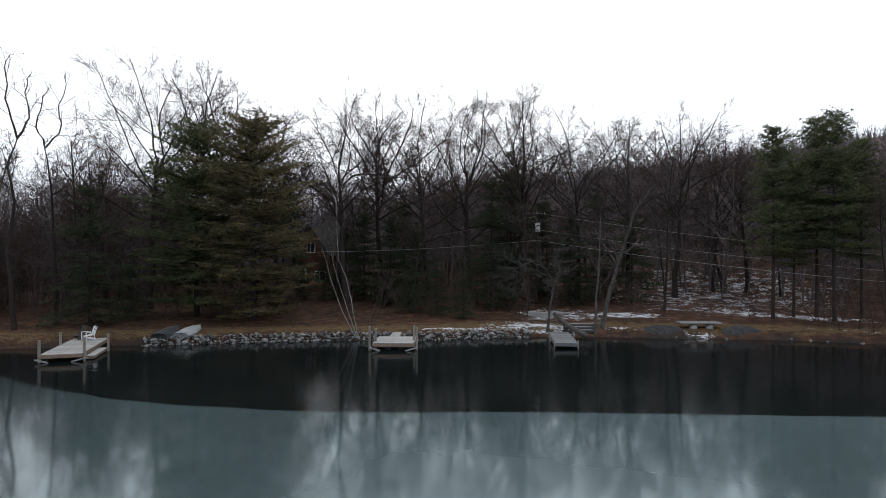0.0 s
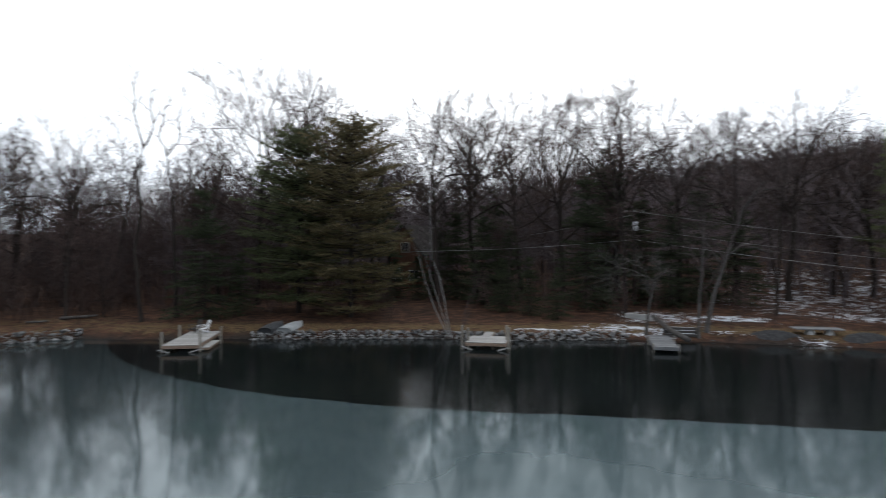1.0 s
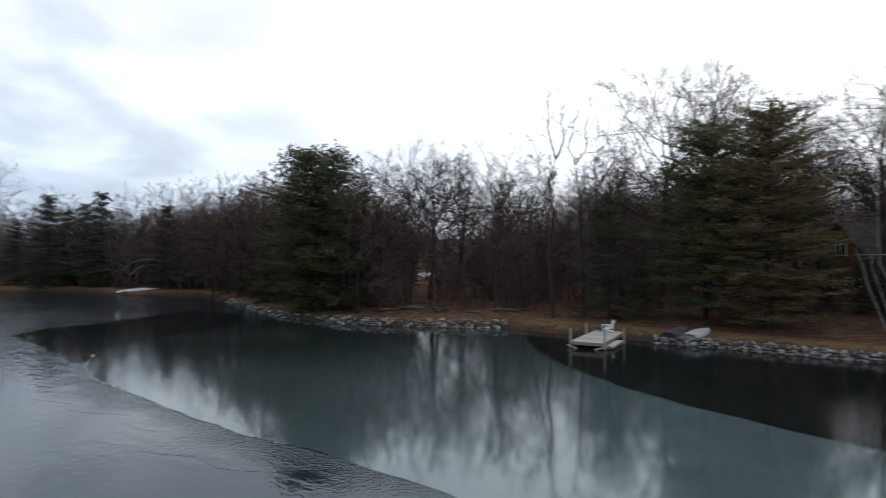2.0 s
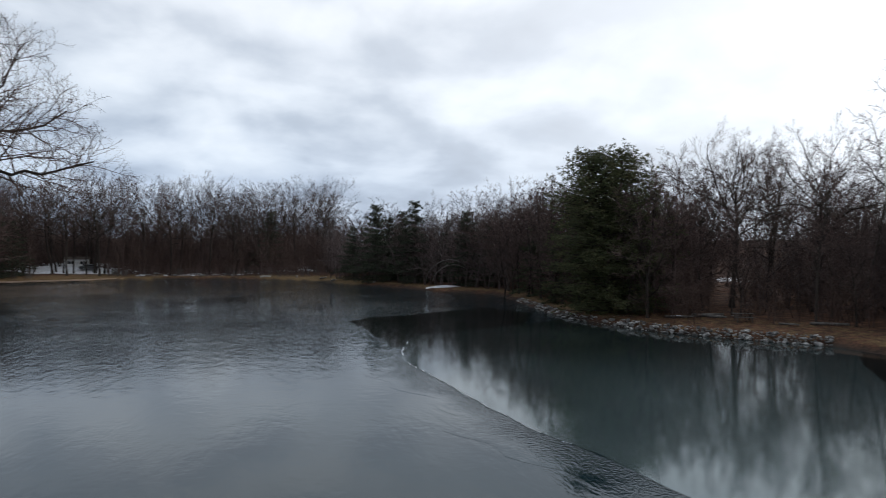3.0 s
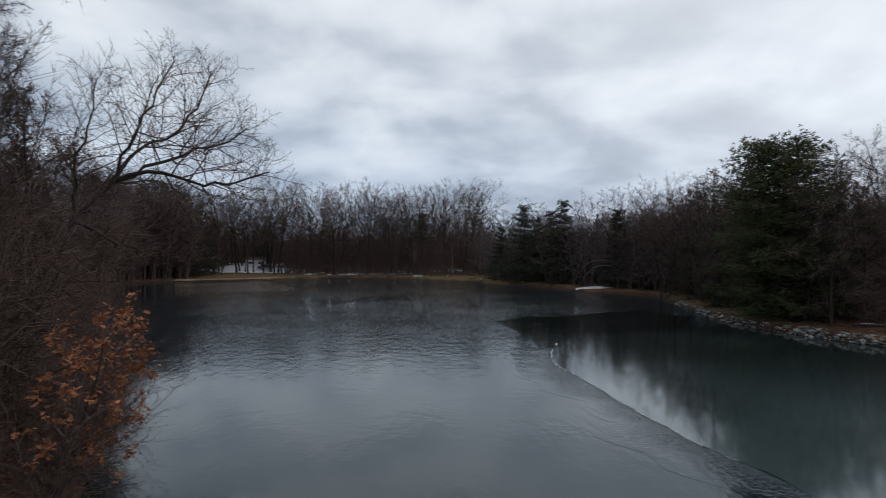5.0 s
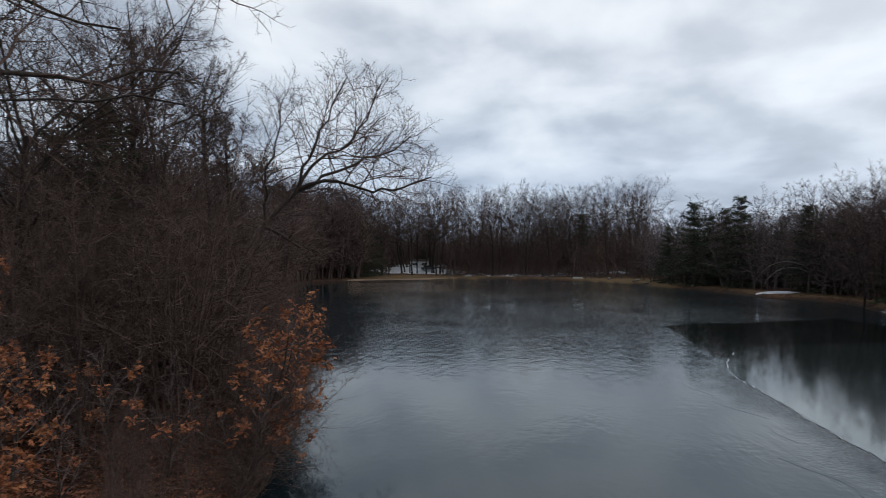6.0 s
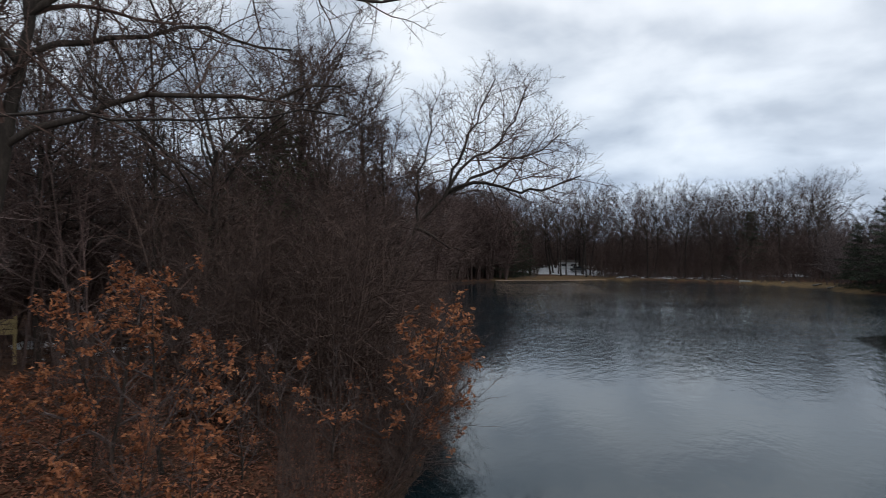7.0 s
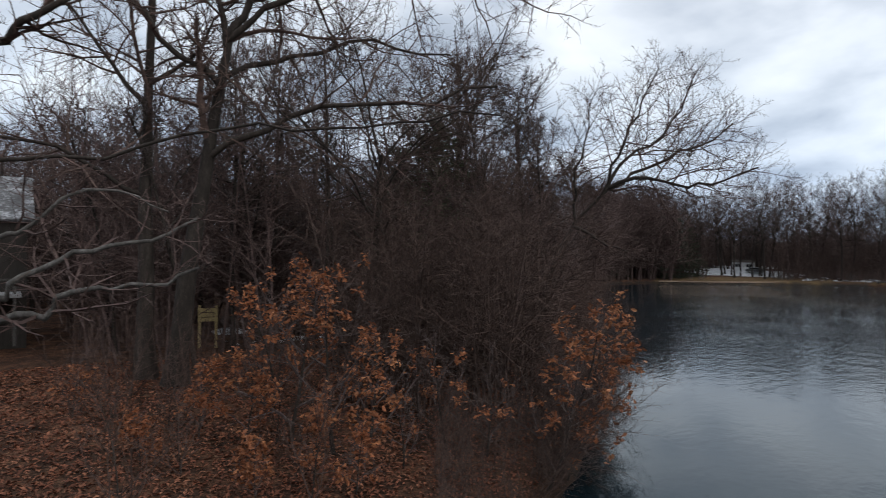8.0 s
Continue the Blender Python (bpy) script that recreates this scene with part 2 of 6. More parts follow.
# ground cover: snow, grass and litter as shares of the sheet
ground_mat = bpy.data.materials.new("woodland_ground")
ground_mat.use_nodes = True
gt = ground_mat.node_tree
gb = gt.nodes["Principled BSDF"]
gb.inputs["Roughness"].default_value = 0.95
gb.inputs["Specular IOR Level"].default_value = 0.15
gco = gt.nodes.new("ShaderNodeTexCoord")


def gnoise(scale, detail=6.0, rough=0.62):
    n = node(gt, "ShaderNodeTexNoise", Scale=scale, Detail=detail, Roughness=rough)
    gt.links.new(gco.outputs["Object"], n.inputs["Vector"])
    return n.outputs[0]


cover = gt.nodes.new("ShaderNodeAttribute")
cover.attribute_name = "cover"
csep = gt.nodes.new("ShaderNodeSeparateColor")
gt.links.new(cover.outputs["Color"], csep.inputs[0])
litter = ramp(gt, math_node(gt, "ADD", math_node(gt, "MULTIPLY", gnoise(1.1, 4), 0.45), math_node(gt, "MULTIPLY", gnoise(9.0), 0.55)), [(0.34, (0.012, 0.007, 0.005)), (0.47, (0.046, 0.024, 0.016)), (0.57, (0.115, 0.054, 0.031)), (0.70, (0.23, 0.135, 0.085))])
litter = mix(gt, ramp(gt, gnoise(0.35, 3), [(0.4, (0, 0, 0)), (0.62, (1, 1, 1))]), litter, mix(gt, 1.0, litter, (0.62, 0.66, 0.66), "MULTIPLY"))
grass = ramp(gt, gnoise(9.0), [(0.32, (0.036, 0.027, 0.012)), (0.45, (0.076, 0.054, 0.026)), (0.55, (0.135, 0.086, 0.042)), (0.7, (0.25, 0.17, 0.09))])
gcol = mix(gt, ramp(gt, math_node(gt, "ADD", csep.outputs[1], math_node(gt, "MULTIPLY_ADD", gnoise(1.4), 1.2, -0.6)), [(0.4, (0, 0, 0)), (0.6, (1, 1, 1))]), litter, grass)
earth = ramp(gt, gnoise(5.0), [(0.35, (0.010, 0.009, 0.008)), (0.65, (0.036, 0.031, 0.027))])
gcol = mix(gt, csep.outputs[2], gcol, earth)
snow_at = math_node(gt, "ADD", csep.outputs[0], math_node(gt, "ADD", math_node(gt, "MULTIPLY_ADD", gnoise(0.9, 5, 0.7), 1.3, -0.65), math_node(gt, "MULTIPLY_ADD", gnoise(5.5, 3), 1.1, -0.55)))
gcol = mix(gt, ramp(gt, snow_at, [(0.52, (0, 0, 0)), (0.60, (1, 1, 1))]), gcol, (0.60, 0.62, 0.66))
gt.links.new(gcol, gb.inputs["Base Color"])
gbump = node(gt, "ShaderNodeBump", Strength=0.7, Distance=0.08)
gt.links.new(gnoise(11.0, 5), gbump.inputs["Height"])
gt.links.new(gbump.outputs[0], gb.inputs["Normal"])


def build_ground():
    xs, ys = spaced(-172, 46, 1.25, 4000), spaced(-72, 84, 1.1, 4000)
    gx, gy = np.meshgrid(xs, ys)
    z = height(gx, gy)
    nx, ny = len(xs), len(ys)
    verts = np.stack([gx, gy, z], -1).reshape(-1, 3)
    i = np.arange(nx * ny).reshape(ny, nx)
    quads = np.stack([i[:-1, :-1], i[:-1, 1:], i[1:, 1:], i[1:, :-1]], -1).reshape(-1, 4)
    me = bpy.data.meshes.new("ground")
    me.vertices.add(len(verts))
    me.vertices.foreach_set("co", verts.ravel())
    me.loops.add(quads.size)
    me.loops.foreach_set("vertex_index", quads.ravel())
    me.polygons.add(len(quads))
    me.polygons.foreach_set("loop_start", np.arange(0, quads.size, 4))
    me.polygons.foreach_set("use_smooth", np.ones(len(quads), bool))
    me.update(calc_edges=True)
    x, y = verts[:, 0], verts[:, 1]
    s, az, r = shore_distance(x, y), np.degrees(np.arctan2(-x, y)), np.hypot(x, y)
    snow = np.zeros(len(verts))

    def patch(a, d, w, l, amount):
        px, py = polar(a, d)
        ca, sa = math.cos(radians(a)), math.sin(radians(a))
        u, v = (x - px) * ca + (y - py) * sa, -(x - px) * sa + (y - py) * ca
        np.maximum(snow, amount * np.exp(-(u / w) ** 4 - (v / l) ** 4), out=snow)

    patch(-1, 47.9, 3.4, 1.0, 0.62)
    patch(-8.5, 50.0, 4.6, 2.0, 0.62)
    patch(-11, 56, 5.0, 4.0, 0.5)
    patch(-17, 57, 4.0, 2.0, 0.60)
    patch(-20, 51, 6.0, 0.8, 0.55)
    patch(-24, 63, 9, 4, 0.45)
    patch(-25, 74, 16, 14, 0.45)
    patch(-30, 62, 9, 1.2, 0.62)
    patch(-33, 56.5, 5, 1.0, 0.45)
    patch(47.6, 125, 4, 10, 0.62)
    patch(58, 62.5, 4, 0.6, 0.5)
    patch(62.5, 69, 3, 0.7, 0.5)
    patch(86, 190, 6, 14, 0.62)
    patch(105, 171, 15, 9, 0.74)
    patch(105, 205, 26, 14, 0.6)
    patch(95, 160, 14, 4, 0.5)
    patch(146, 40, 5, 3, 0.48)
    grass_share = np.clip(0.6 * np.exp(-((s - 2.5) / 3.0) ** 2), 0, 1) * (s > 0)
    grass_share = np.where((az > 112) & (az < 200), 0.10, grass_share)
    grass_share = np.where((az > 98) & (az < 112), 0.58 * (1 - soft(8, 14, s)), grass_share)
    grass_share = np.where((az > 81) & (az < 90) & (s < 8), 0.8, grass_share)
    grass_share = np.where((az > 37) & (az < 57) & (s > 0.5) & (s < 8), 0.44, grass_share)
    wet = np.where(s < 0.25, 0.9, 0.0)
    col = np.stack([snow, grass_share, wet, np.ones(len(x))], 1)
    at = me.color_attributes.new("cover", "FLOAT_COLOR", "POINT")
    at.data.foreach_set("color", col.ravel())
    me.materials.append(ground_mat)
    return tagged(new("ground", me), "leaf-strewn brown woodland ground with old snow patches", "ground", kind="structure")


build_ground()

# ---- water and thin ice ----


def water_material(name, colour, rough, ripple, scale, stretch, ior=1.33, spec=0.5, rough_vary=0.0, breeze=False, fringe=False, milky=None, tint=(0.56, 0.85, 1.0)):
    m = bpy.data.materials.new(name)
    m.use_nodes = True
    t = m.node_tree
    bs = t.nodes["Principled BSDF"]
    bs.inputs["IOR"].default_value = ior
    bs.inputs["Specular IOR Level"].default_value = spec
    bs.inputs["Specular Tint"].default_value = (*tint, 1)
    bs.inputs["Roughness"].default_value = rough
    co = t.nodes.new("ShaderNodeTexCoord")
    big = node(t, "ShaderNodeTexNoise", Scale=0.09, Detail=4.0, Roughness=0.6)
    t.links.new(co.outputs["Object"], big.inputs["Vector"])
    dark = tuple(c * 0.75 for c in colour)
    light = tuple(c * 1.3 for c in colour)
    t.links.new(ramp(t, big.outputs[0], [(0.35, dark), (0.65, light)]), bs.inputs["Base Color"])
    if milky:
        # thicker, whiter ice towards the east
        ex = t.nodes.new("ShaderNodeSeparateXYZ")
        t.links.new(co.outputs["Object"], ex.inputs[0])
        thick = node(t, "ShaderNodeMapRange")
        for k, v in ((1, -38.0), (2, 2.0), (3, 0.0), (4, 1.0)):
            thick.inputs[k].default_value = v
        t.links.new(math_node(t, "MULTIPLY_ADD", big.outputs[0], 16.0, math_node(t, "SUBTRACT", ex.outputs[0], 8.0)), thick.inputs[0])
        clear_ice = ramp(t, big.outputs[0], [(0.35, dark), (0.65, light)])
        white_ice = ramp(t, big.outputs[0], [(0.3, tuple(c * 0.85 for c in milky)), (0.7, tuple(c * 1.2 for c in milky))])
        t.links.new(mix(t, thick.outputs[0], clear_ice, white_ice), bs.inputs["Base Color"])
    if rough_vary:
        t.links.new(math_node(t, "MULTIPLY_ADD", big.outputs[0], rough_vary, rough - rough_vary / 2), bs.inputs["Roughness"])
    mp = t.nodes.new("ShaderNodeMapping")
    mp.inputs["Scale"].default_value = stretch
    mp.inputs["Rotation"].default_value = (0, 0, radians(-12))
    t.links.new(co.outputs["Object"], mp.inputs[0])
    w = node(t, "ShaderNodeTexNoise", Scale=scale, Detail=4.0, Roughness=0.55, Distortion=0.4)
    t.links.new(mp.outputs[0], w.inputs["Vector"])
    crest = w.outputs[0]
    if breeze:
        swell = node(t, "ShaderNodeTexNoise", Scale=1.25, Detail=3.0, Roughness=0.6, Distortion=0.3)
        gust = t.nodes.new("ShaderNodeMapping")
        gust.inputs["Scale"].default_value = (0.62, 1.5, 1)
        t.links.new(co.outputs["Object"], gust.inputs[0])
        t.links.new(gust.outputs[0], swell.inputs["Vector"])
        crest = math_node(t, "MULTIPLY_ADD", swell.outputs[0], 1.7, math_node(t, "MULTIPLY", crest, 0.5))
    amount = math_node(t, "MULTIPLY", crest, math_node(t, "MULTIPLY_ADD", big.outputs[0], 1.6, 0.0))
    if breeze:
        # the far end of the pond lies open to the wind
        sx = t.nodes.new("ShaderNodeSeparateXYZ")
        t.links.new(co.outputs["Object"], sx.inputs[0])
        far = node(t, "ShaderNodeMapRange")
        for k, v in ((1, -30.0), (2, -75.0), (3, 0.12), (4, 1.0)):
            far.inputs[k].default_value = v
        t.links.new(sx.outputs[0], far.inputs[0])
        amount = math_node(t, "MULTIPLY", amount, far.outputs[0])
        # the west bank keeps the wind off
        lee = node(t, "ShaderNodeMapRange")
        for k, v in ((1, -5.0), (2, 6.0), (3, 0.12), (4, 1.0)):
            lee.inputs[k].default_value = v
        t.links.new(math_node(t, "MULTIPLY_ADD", sx.outputs[0], -0.40, sx.outputs[1]), lee.inputs[0])
        amount = math_node(t, "MULTIPLY", amount, lee.outputs[0])
        wind = math_node(t, "MULTIPLY", far.outputs[0], lee.outputs[0])
        t.links.new(math_node(t, "MULTIPLY_ADD", wind, -0.33, spec), bs.inputs["Specular IOR Level"])
    if fringe:
        near = t.nodes.new("ShaderNodeAttribute")
        near.attribute_name = "fringe"
        fine = node(t, "ShaderNodeTexNoise", Scale=7.0, Detail=2.0, Roughness=0.5, Distortion=0.3)
        t.links.new(co.outputs["Object"], fine.inputs["Vector"])
        amount = math_node(t, "MULTIPLY_ADD", math_node(t, "MULTIPLY", math_node(t, "SUBTRACT", fine.outputs[0], 0.5), near.outputs["Fac"]), 0.42, amount)
    bp = node(t, "ShaderNodeBump", Strength=1.0, Distance=ripple)
    t.links.new(amount, bp.inputs["Height"])
    t.links.new(bp.outputs[0], bs.inputs["Normal"])
    return m


WATER = water_material("open_pond_water", (0.005, 0.0135, 0.018), 0.02, 0.072, 2.5, (1.15, 0.85, 1), spec=0.75, breeze=True)
FRINGE = water_material("wind_roughened_water", (0.005, 0.0135, 0.018), 0.02, 0.072, 2.5, (1.15, 0.85, 1), spec=0.75, breeze=True, fringe=True)
CALM = water_material("calm_pond_water", (0.006, 0.008, 0.008), 0.03, 0.010, 2.4, (0.8, 1.4, 1), spec=0.35)
ICE = water_material("thin_grey_ice", (0.012, 0.018, 0.018), 0.075, 0.002, 0.5, (1, 1, 1), 1.44, 1.0, 0.06, tint=(0.56, 0.88, 1.0), milky=(0.064, 0.090, 0.096))


def sheet(name, pts, z, mat, label):
    bm = bmesh.new()
    bm.faces.new([bm.verts.new((x, y, z)) for x, y in pts])
    bmesh.ops.triangulate(bm, faces=bm.faces[:])
    me = bpy.data.meshes.new(name)
    bm.to_mesh(me)
    bm.free()
    me.materials.append(mat)
    ob = new(name, me)
    if me.polygons[0].normal.z < 0:
        me.flip_normals()
    return tagged(ob, label, "water", kind="structure")


def ragged(pts, step, amount, seed):
    rng = random.Random(seed)
    out = []
    for (ax, ay), (bx, by) in zip(pts, pts[1:] + pts[:1]):
        n = max(1, int(math.hypot(bx - ax, by - ay) / step))
        for i in range(n):
            k = i / n
            out.append((ax + (bx - ax) * k + rng.uniform(-amount, amount), ay + (by - ay) * k + rng.uniform(-amount, amount)))
    return out


sheet("water", [(-175, -75), (95, -75), (95, 75), (-175, 75)], 0.0, WATER, "dark rippled open water of the pond")
strip = [polar(a, d) for a, d in [(62.5, 66), (60, 66), (40, 58), (20, 52), (0, 50), (-20, 54), (-40, 60), (-45, 40), (-20, 20), (0, 20), (30, 24)]]
sheet("water_calm", ragged([(-59.4, 8.3), (-52.3, 9.1), (-42.5, 9.2), (-43.1, 10.4), (-46.3, 11.6), (-48.8, 14.7), (-50.2, 17.2), (-51.5, 23.7), (-62.6, 29.5), (-70.4, 27.1), (-66.5, 20.7), (-63.1, 14.5), (-62.5, 11.3)], 1.2, 0.25, 9), 0.004, CALM, "dark calm wedge of pond water")
sheet("water_shore", strip, 0.004, CALM, "dark calm water along the shore")
ICE_EDGE = [(-36.9, 8.7), (-40.5, 9.3), (-43.6, 10.4), (-47.3, 11.8), (-49.2, 14.3), (-50.2, 17.2), (-51.2, 20.2), (-54, 27), (-58, 31.5), (-48, 37), (-40, 40), (-34, 44), (-30.0, 38), (-24.2, 32.4), (-17.8, 28.8), (-12.7, 26.9),
            (-7.1, 25.9), (-2, 25.5), (2.8, 25.7), (7.6, 25.4), (14.6, 25.1), (18.4, 24.8), (60, 23), (60, 11), (20, 13), (0, 13), (-10, 12.2), (-16.2, 11.6), (-18.8, 11.1), (-20.6, 10.4), (-24, 10), (-27.1, 9.6), (-32.4, 9.3)]


sheet("ice", ragged(smooth_loop(ICE_EDGE, 2), 0.8, 0.08, 4), 0.012, ICE, "thin smooth grey ice sheet over the pond")

# a pale rim where the ice meets open water
RIM = material("pale_ice_rim", [(0.3, (0.06, 0.075, 0.083)), (0.5, (0.13, 0.152, 0.166)), (0.7, (0.24, 0.265, 0.28))], 1.2, 0.3, 0.2, 5, 0.0)


def ice_rim():
    line = smooth_loop(ICE_EDGE, 2)
    rng = random.Random(21)
    edge = ragged(line, 0.5, 0.06, 5)
    verts, faces = [], []
    for p, q in zip(edge, edge[1:]):
        dx, dy = q[0] - p[0], q[1] - p[1]
        d = math.hypot(dx, dy)
        if p[0] > -19.5 or p[1] > 11.2 or not 0.05 < d < 1.6 or rng.random() < 0.25:
            continue
        w = rng.uniform(0.008, 0.035)
        nx, ny = -dy / d * w, dx / d * w
        n = len(verts)
        verts += [(p[0] - nx, p[1] - ny, 0.018), (q[0] - nx, q[1] - ny, 0.018), (q[0] + nx, q[1] + ny, 0.018), (p[0] + nx, p[1] + ny, 0.018)]
        faces.append((n, n + 1, n + 2, n + 3))
    return tagged(new("ice_rim", make_mesh("ice_rim", verts, faces, RIM)), "pale broken rim along the ice edge", "ice", kind="structure")


def rippled_fringe():
    """Open water before the ice, roughened by the wind where it meets the edge."""
    line = [p for p in ragged(smooth_loop(ICE_EDGE, 2), 0.5, 0.02, 6) if -41.5 < p[0] < -9 and p[1] < 14.5]
    line.sort()
    verts, faces, share = [], [], []
    for n, (x, y) in enumerate(line):
        wide = 2.6 + 0.7 * math.sin(0.55 * x) + 0.4 * math.sin(1.7 * x)
        for k, (off, amount) in enumerate(((0.0, 1.0), (0.45, 0.55), (1.0, 0.0))):
            verts.append((x - 0.35 * off * wide, y - off * wide, 0.006))
            share.append(amount * min(1, (x + 42) / 6))
        if n:
            a = 3 * n
            faces += [(a - 3, a - 2, a + 1, a), (a - 2, a - 1, a + 2, a + 1)]
    me = make_mesh("water_fringe", verts, faces, FRINGE, True)
    if me.polygons[0].normal.z < 0:
        me.flip_normals()
    me.attributes.new("fringe", "FLOAT", "POINT").data.foreach_set("value", share)
    return tagged(new("water_fringe", me), "finely rippled open water along the ice edge", "water", kind="structure")


ice_rim()
rippled_fringe()

# ---- trees ----


def part(name, data, parent, label=""):
    ob = new(name, data)
    ob.parent = parent
    if label:
        ob["label"] = label
    return ob


class Buffer:
    def __init__(self):
        self.v, self.f = [], []

    def tube(self, pts, radii, sides):
        d = pts[-1] - pts[0]
        ref = Vector((1, 0, 0)) if abs(d.z) > 0.6 * d.length else Vector((0, 0, 1))
        u = d.cross(ref).normalized()
        w = d.cross(u).normalized()
        rings = []
        n = len(pts)
        for i, (p, r) in enumerate(zip(pts, radii)):
            if i == n - 1 and r < 0.006:
                rings.append([len(self.v)])
                self.v.append(p)
                continue
            base = len(self.v)
            for k in range(sides):
                a = 2 * math.pi * k / sides
                self.v.append(p + u * (r * math.cos(a)) + w * (r * math.sin(a)))
            rings.append(list(range(base, base + sides)))
        for a, b in zip(rings, rings[1:]):
            for k in range(sides):
                if len(b) == 1:
                    self.f.append((a[k], a[(k + 1) % sides], b[0]))
                else:
                    self.f.append((a[k], a[(k + 1) % sides], b[(k + 1) % sides], b[k]))

    def mesh(self, name, mat, smooth=False):
        return make_mesh(name, self.v, self.f, mat, smooth)


def rand_dir(rng):
    while True:
        v = Vector((rng.uniform(-1, 1), rng.uniform(-1, 1), rng.uniform(-1, 1)))
        if 0.05 < v.length < 1:
            return v.normalized()


def tubes(lines, radii, sides, rng):
    """Round stems along polylines of shape (count, points, 3)."""
    m, n = lines.shape[:2]
    u, w = frames_of(lines[:, -1] - lines[:, 0], rng)
    a = 2 * np.pi * np.arange(sides) / sides
    ring = u[:, None, None] * np.cos(a)[:, None] + w[:, None, None] * np.sin(a)[:, None]
    v = lines[:, :, None] + ring * radii[:, :, None, None]
    i = np.arange(m * n * sides).reshape(m, n, sides)
    a0, b0 = i[:, :-1], i[:, 1:]
    a1, b1 = np.roll(a0, -1, 2), np.roll(b0, -1, 2)
    return v, np.concatenate([np.stack([a0, a1, b1], -1).reshape(-1, 3), np.stack([a0, b1, b0], -1).reshape(-1, 3)])


def spikes(lines, radii, rng):
    """Tapering three-sided shoots, straight from the first to the last point."""
    b, t, r = lines[:, 0], lines[:, -1], radii[:, :1]
    u, w = frames_of(t - b, rng)
    v = np.stack([b + u * r, b - 0.5 * u * r + 0.87 * w * r, b - 0.5 * u * r - 0.87 * w * r, t], 1)
    i = 4 * np.arange(len(b))[:, None]
    return v, np.concatenate([i + [0, 1, 3], i + [1, 2, 3], i + [2, 0, 3]], 1)


def hairs(lines, radii, rng):
    """The finest shoots, a single blade each."""
    b, t, r = lines[:, 0], lines[:, -1], radii[:, :1] * 1.5
    u, _ = frames_of(t - b, rng)
    return np.stack([b + u * r, b - u * r, t], 1), 3 * np.arange(len(b))[:, None] + [0, 1, 2]


def sprout(rng, lines, radii, per, lo, ratio, angle, lift, wander, segs, shrink, thin):
    """Side shoots of every line, spread along it from lo to its tip."""
    m, n = lines.shape[:2]
    long = np.linalg.norm(np.diff(lines, axis=1), axis=2).sum(1)
    f = lo + (0.995 - lo) * (np.arange(per) + rng.uniform(0.05, 1, (m, per))) / per
    x = f * (n - 1)
    i = np.minimum(x.astype(int), n - 2)
    k, row = (x - i)[..., None], np.arange(m)[:, None]
    p = lines[row, i] * (1 - k) + lines[row, i + 1] * k
    along = unit(lines[row, i + 1] - lines[row, i])
    thick = radii[row, i] * (1 - k[..., 0]) + radii[row, i + 1] * k[..., 0]
    u, w = frames_of(along, rng)
    phi = rng.uniform(0, 6.283, (m, 1)) + 2.4 * np.arange(per) + rng.uniform(-0.5, 0.5, (m, per))
    a = np.radians(angle * (1.2 - 0.5 * f) * rng.uniform(0.7, 1.25, (m, per)))[..., None]
    d = along * np.cos(a) + (u * np.cos(phi)[..., None] + w * np.sin(phi)[..., None]) * np.sin(a)
    length = long[:, None] * ratio * (1.15 - 0.6 * f) * rng.uniform(0.65, 1.25, (m, per))
    return run(rng, p.reshape(-1, 3), d.reshape(-1, 3), length.ravel(), np.maximum(thick.ravel() * shrink, thin), segs, wander, lift)


def run(rng, p, d, length, r, segs, wander, lift):
    """Lines that start at p towards d and wander upwards to the light."""
    pts = [p]
    for _ in range(segs):
        d = unit(d + rng.normal(0, wander, d.shape) + np.array([0, 0, lift]))
        p = p + d * (length / segs)[:, None]
        pts.append(p)
    return np.stack(pts, 1), r[:, None] * np.linspace(1, 0.36, segs + 1)


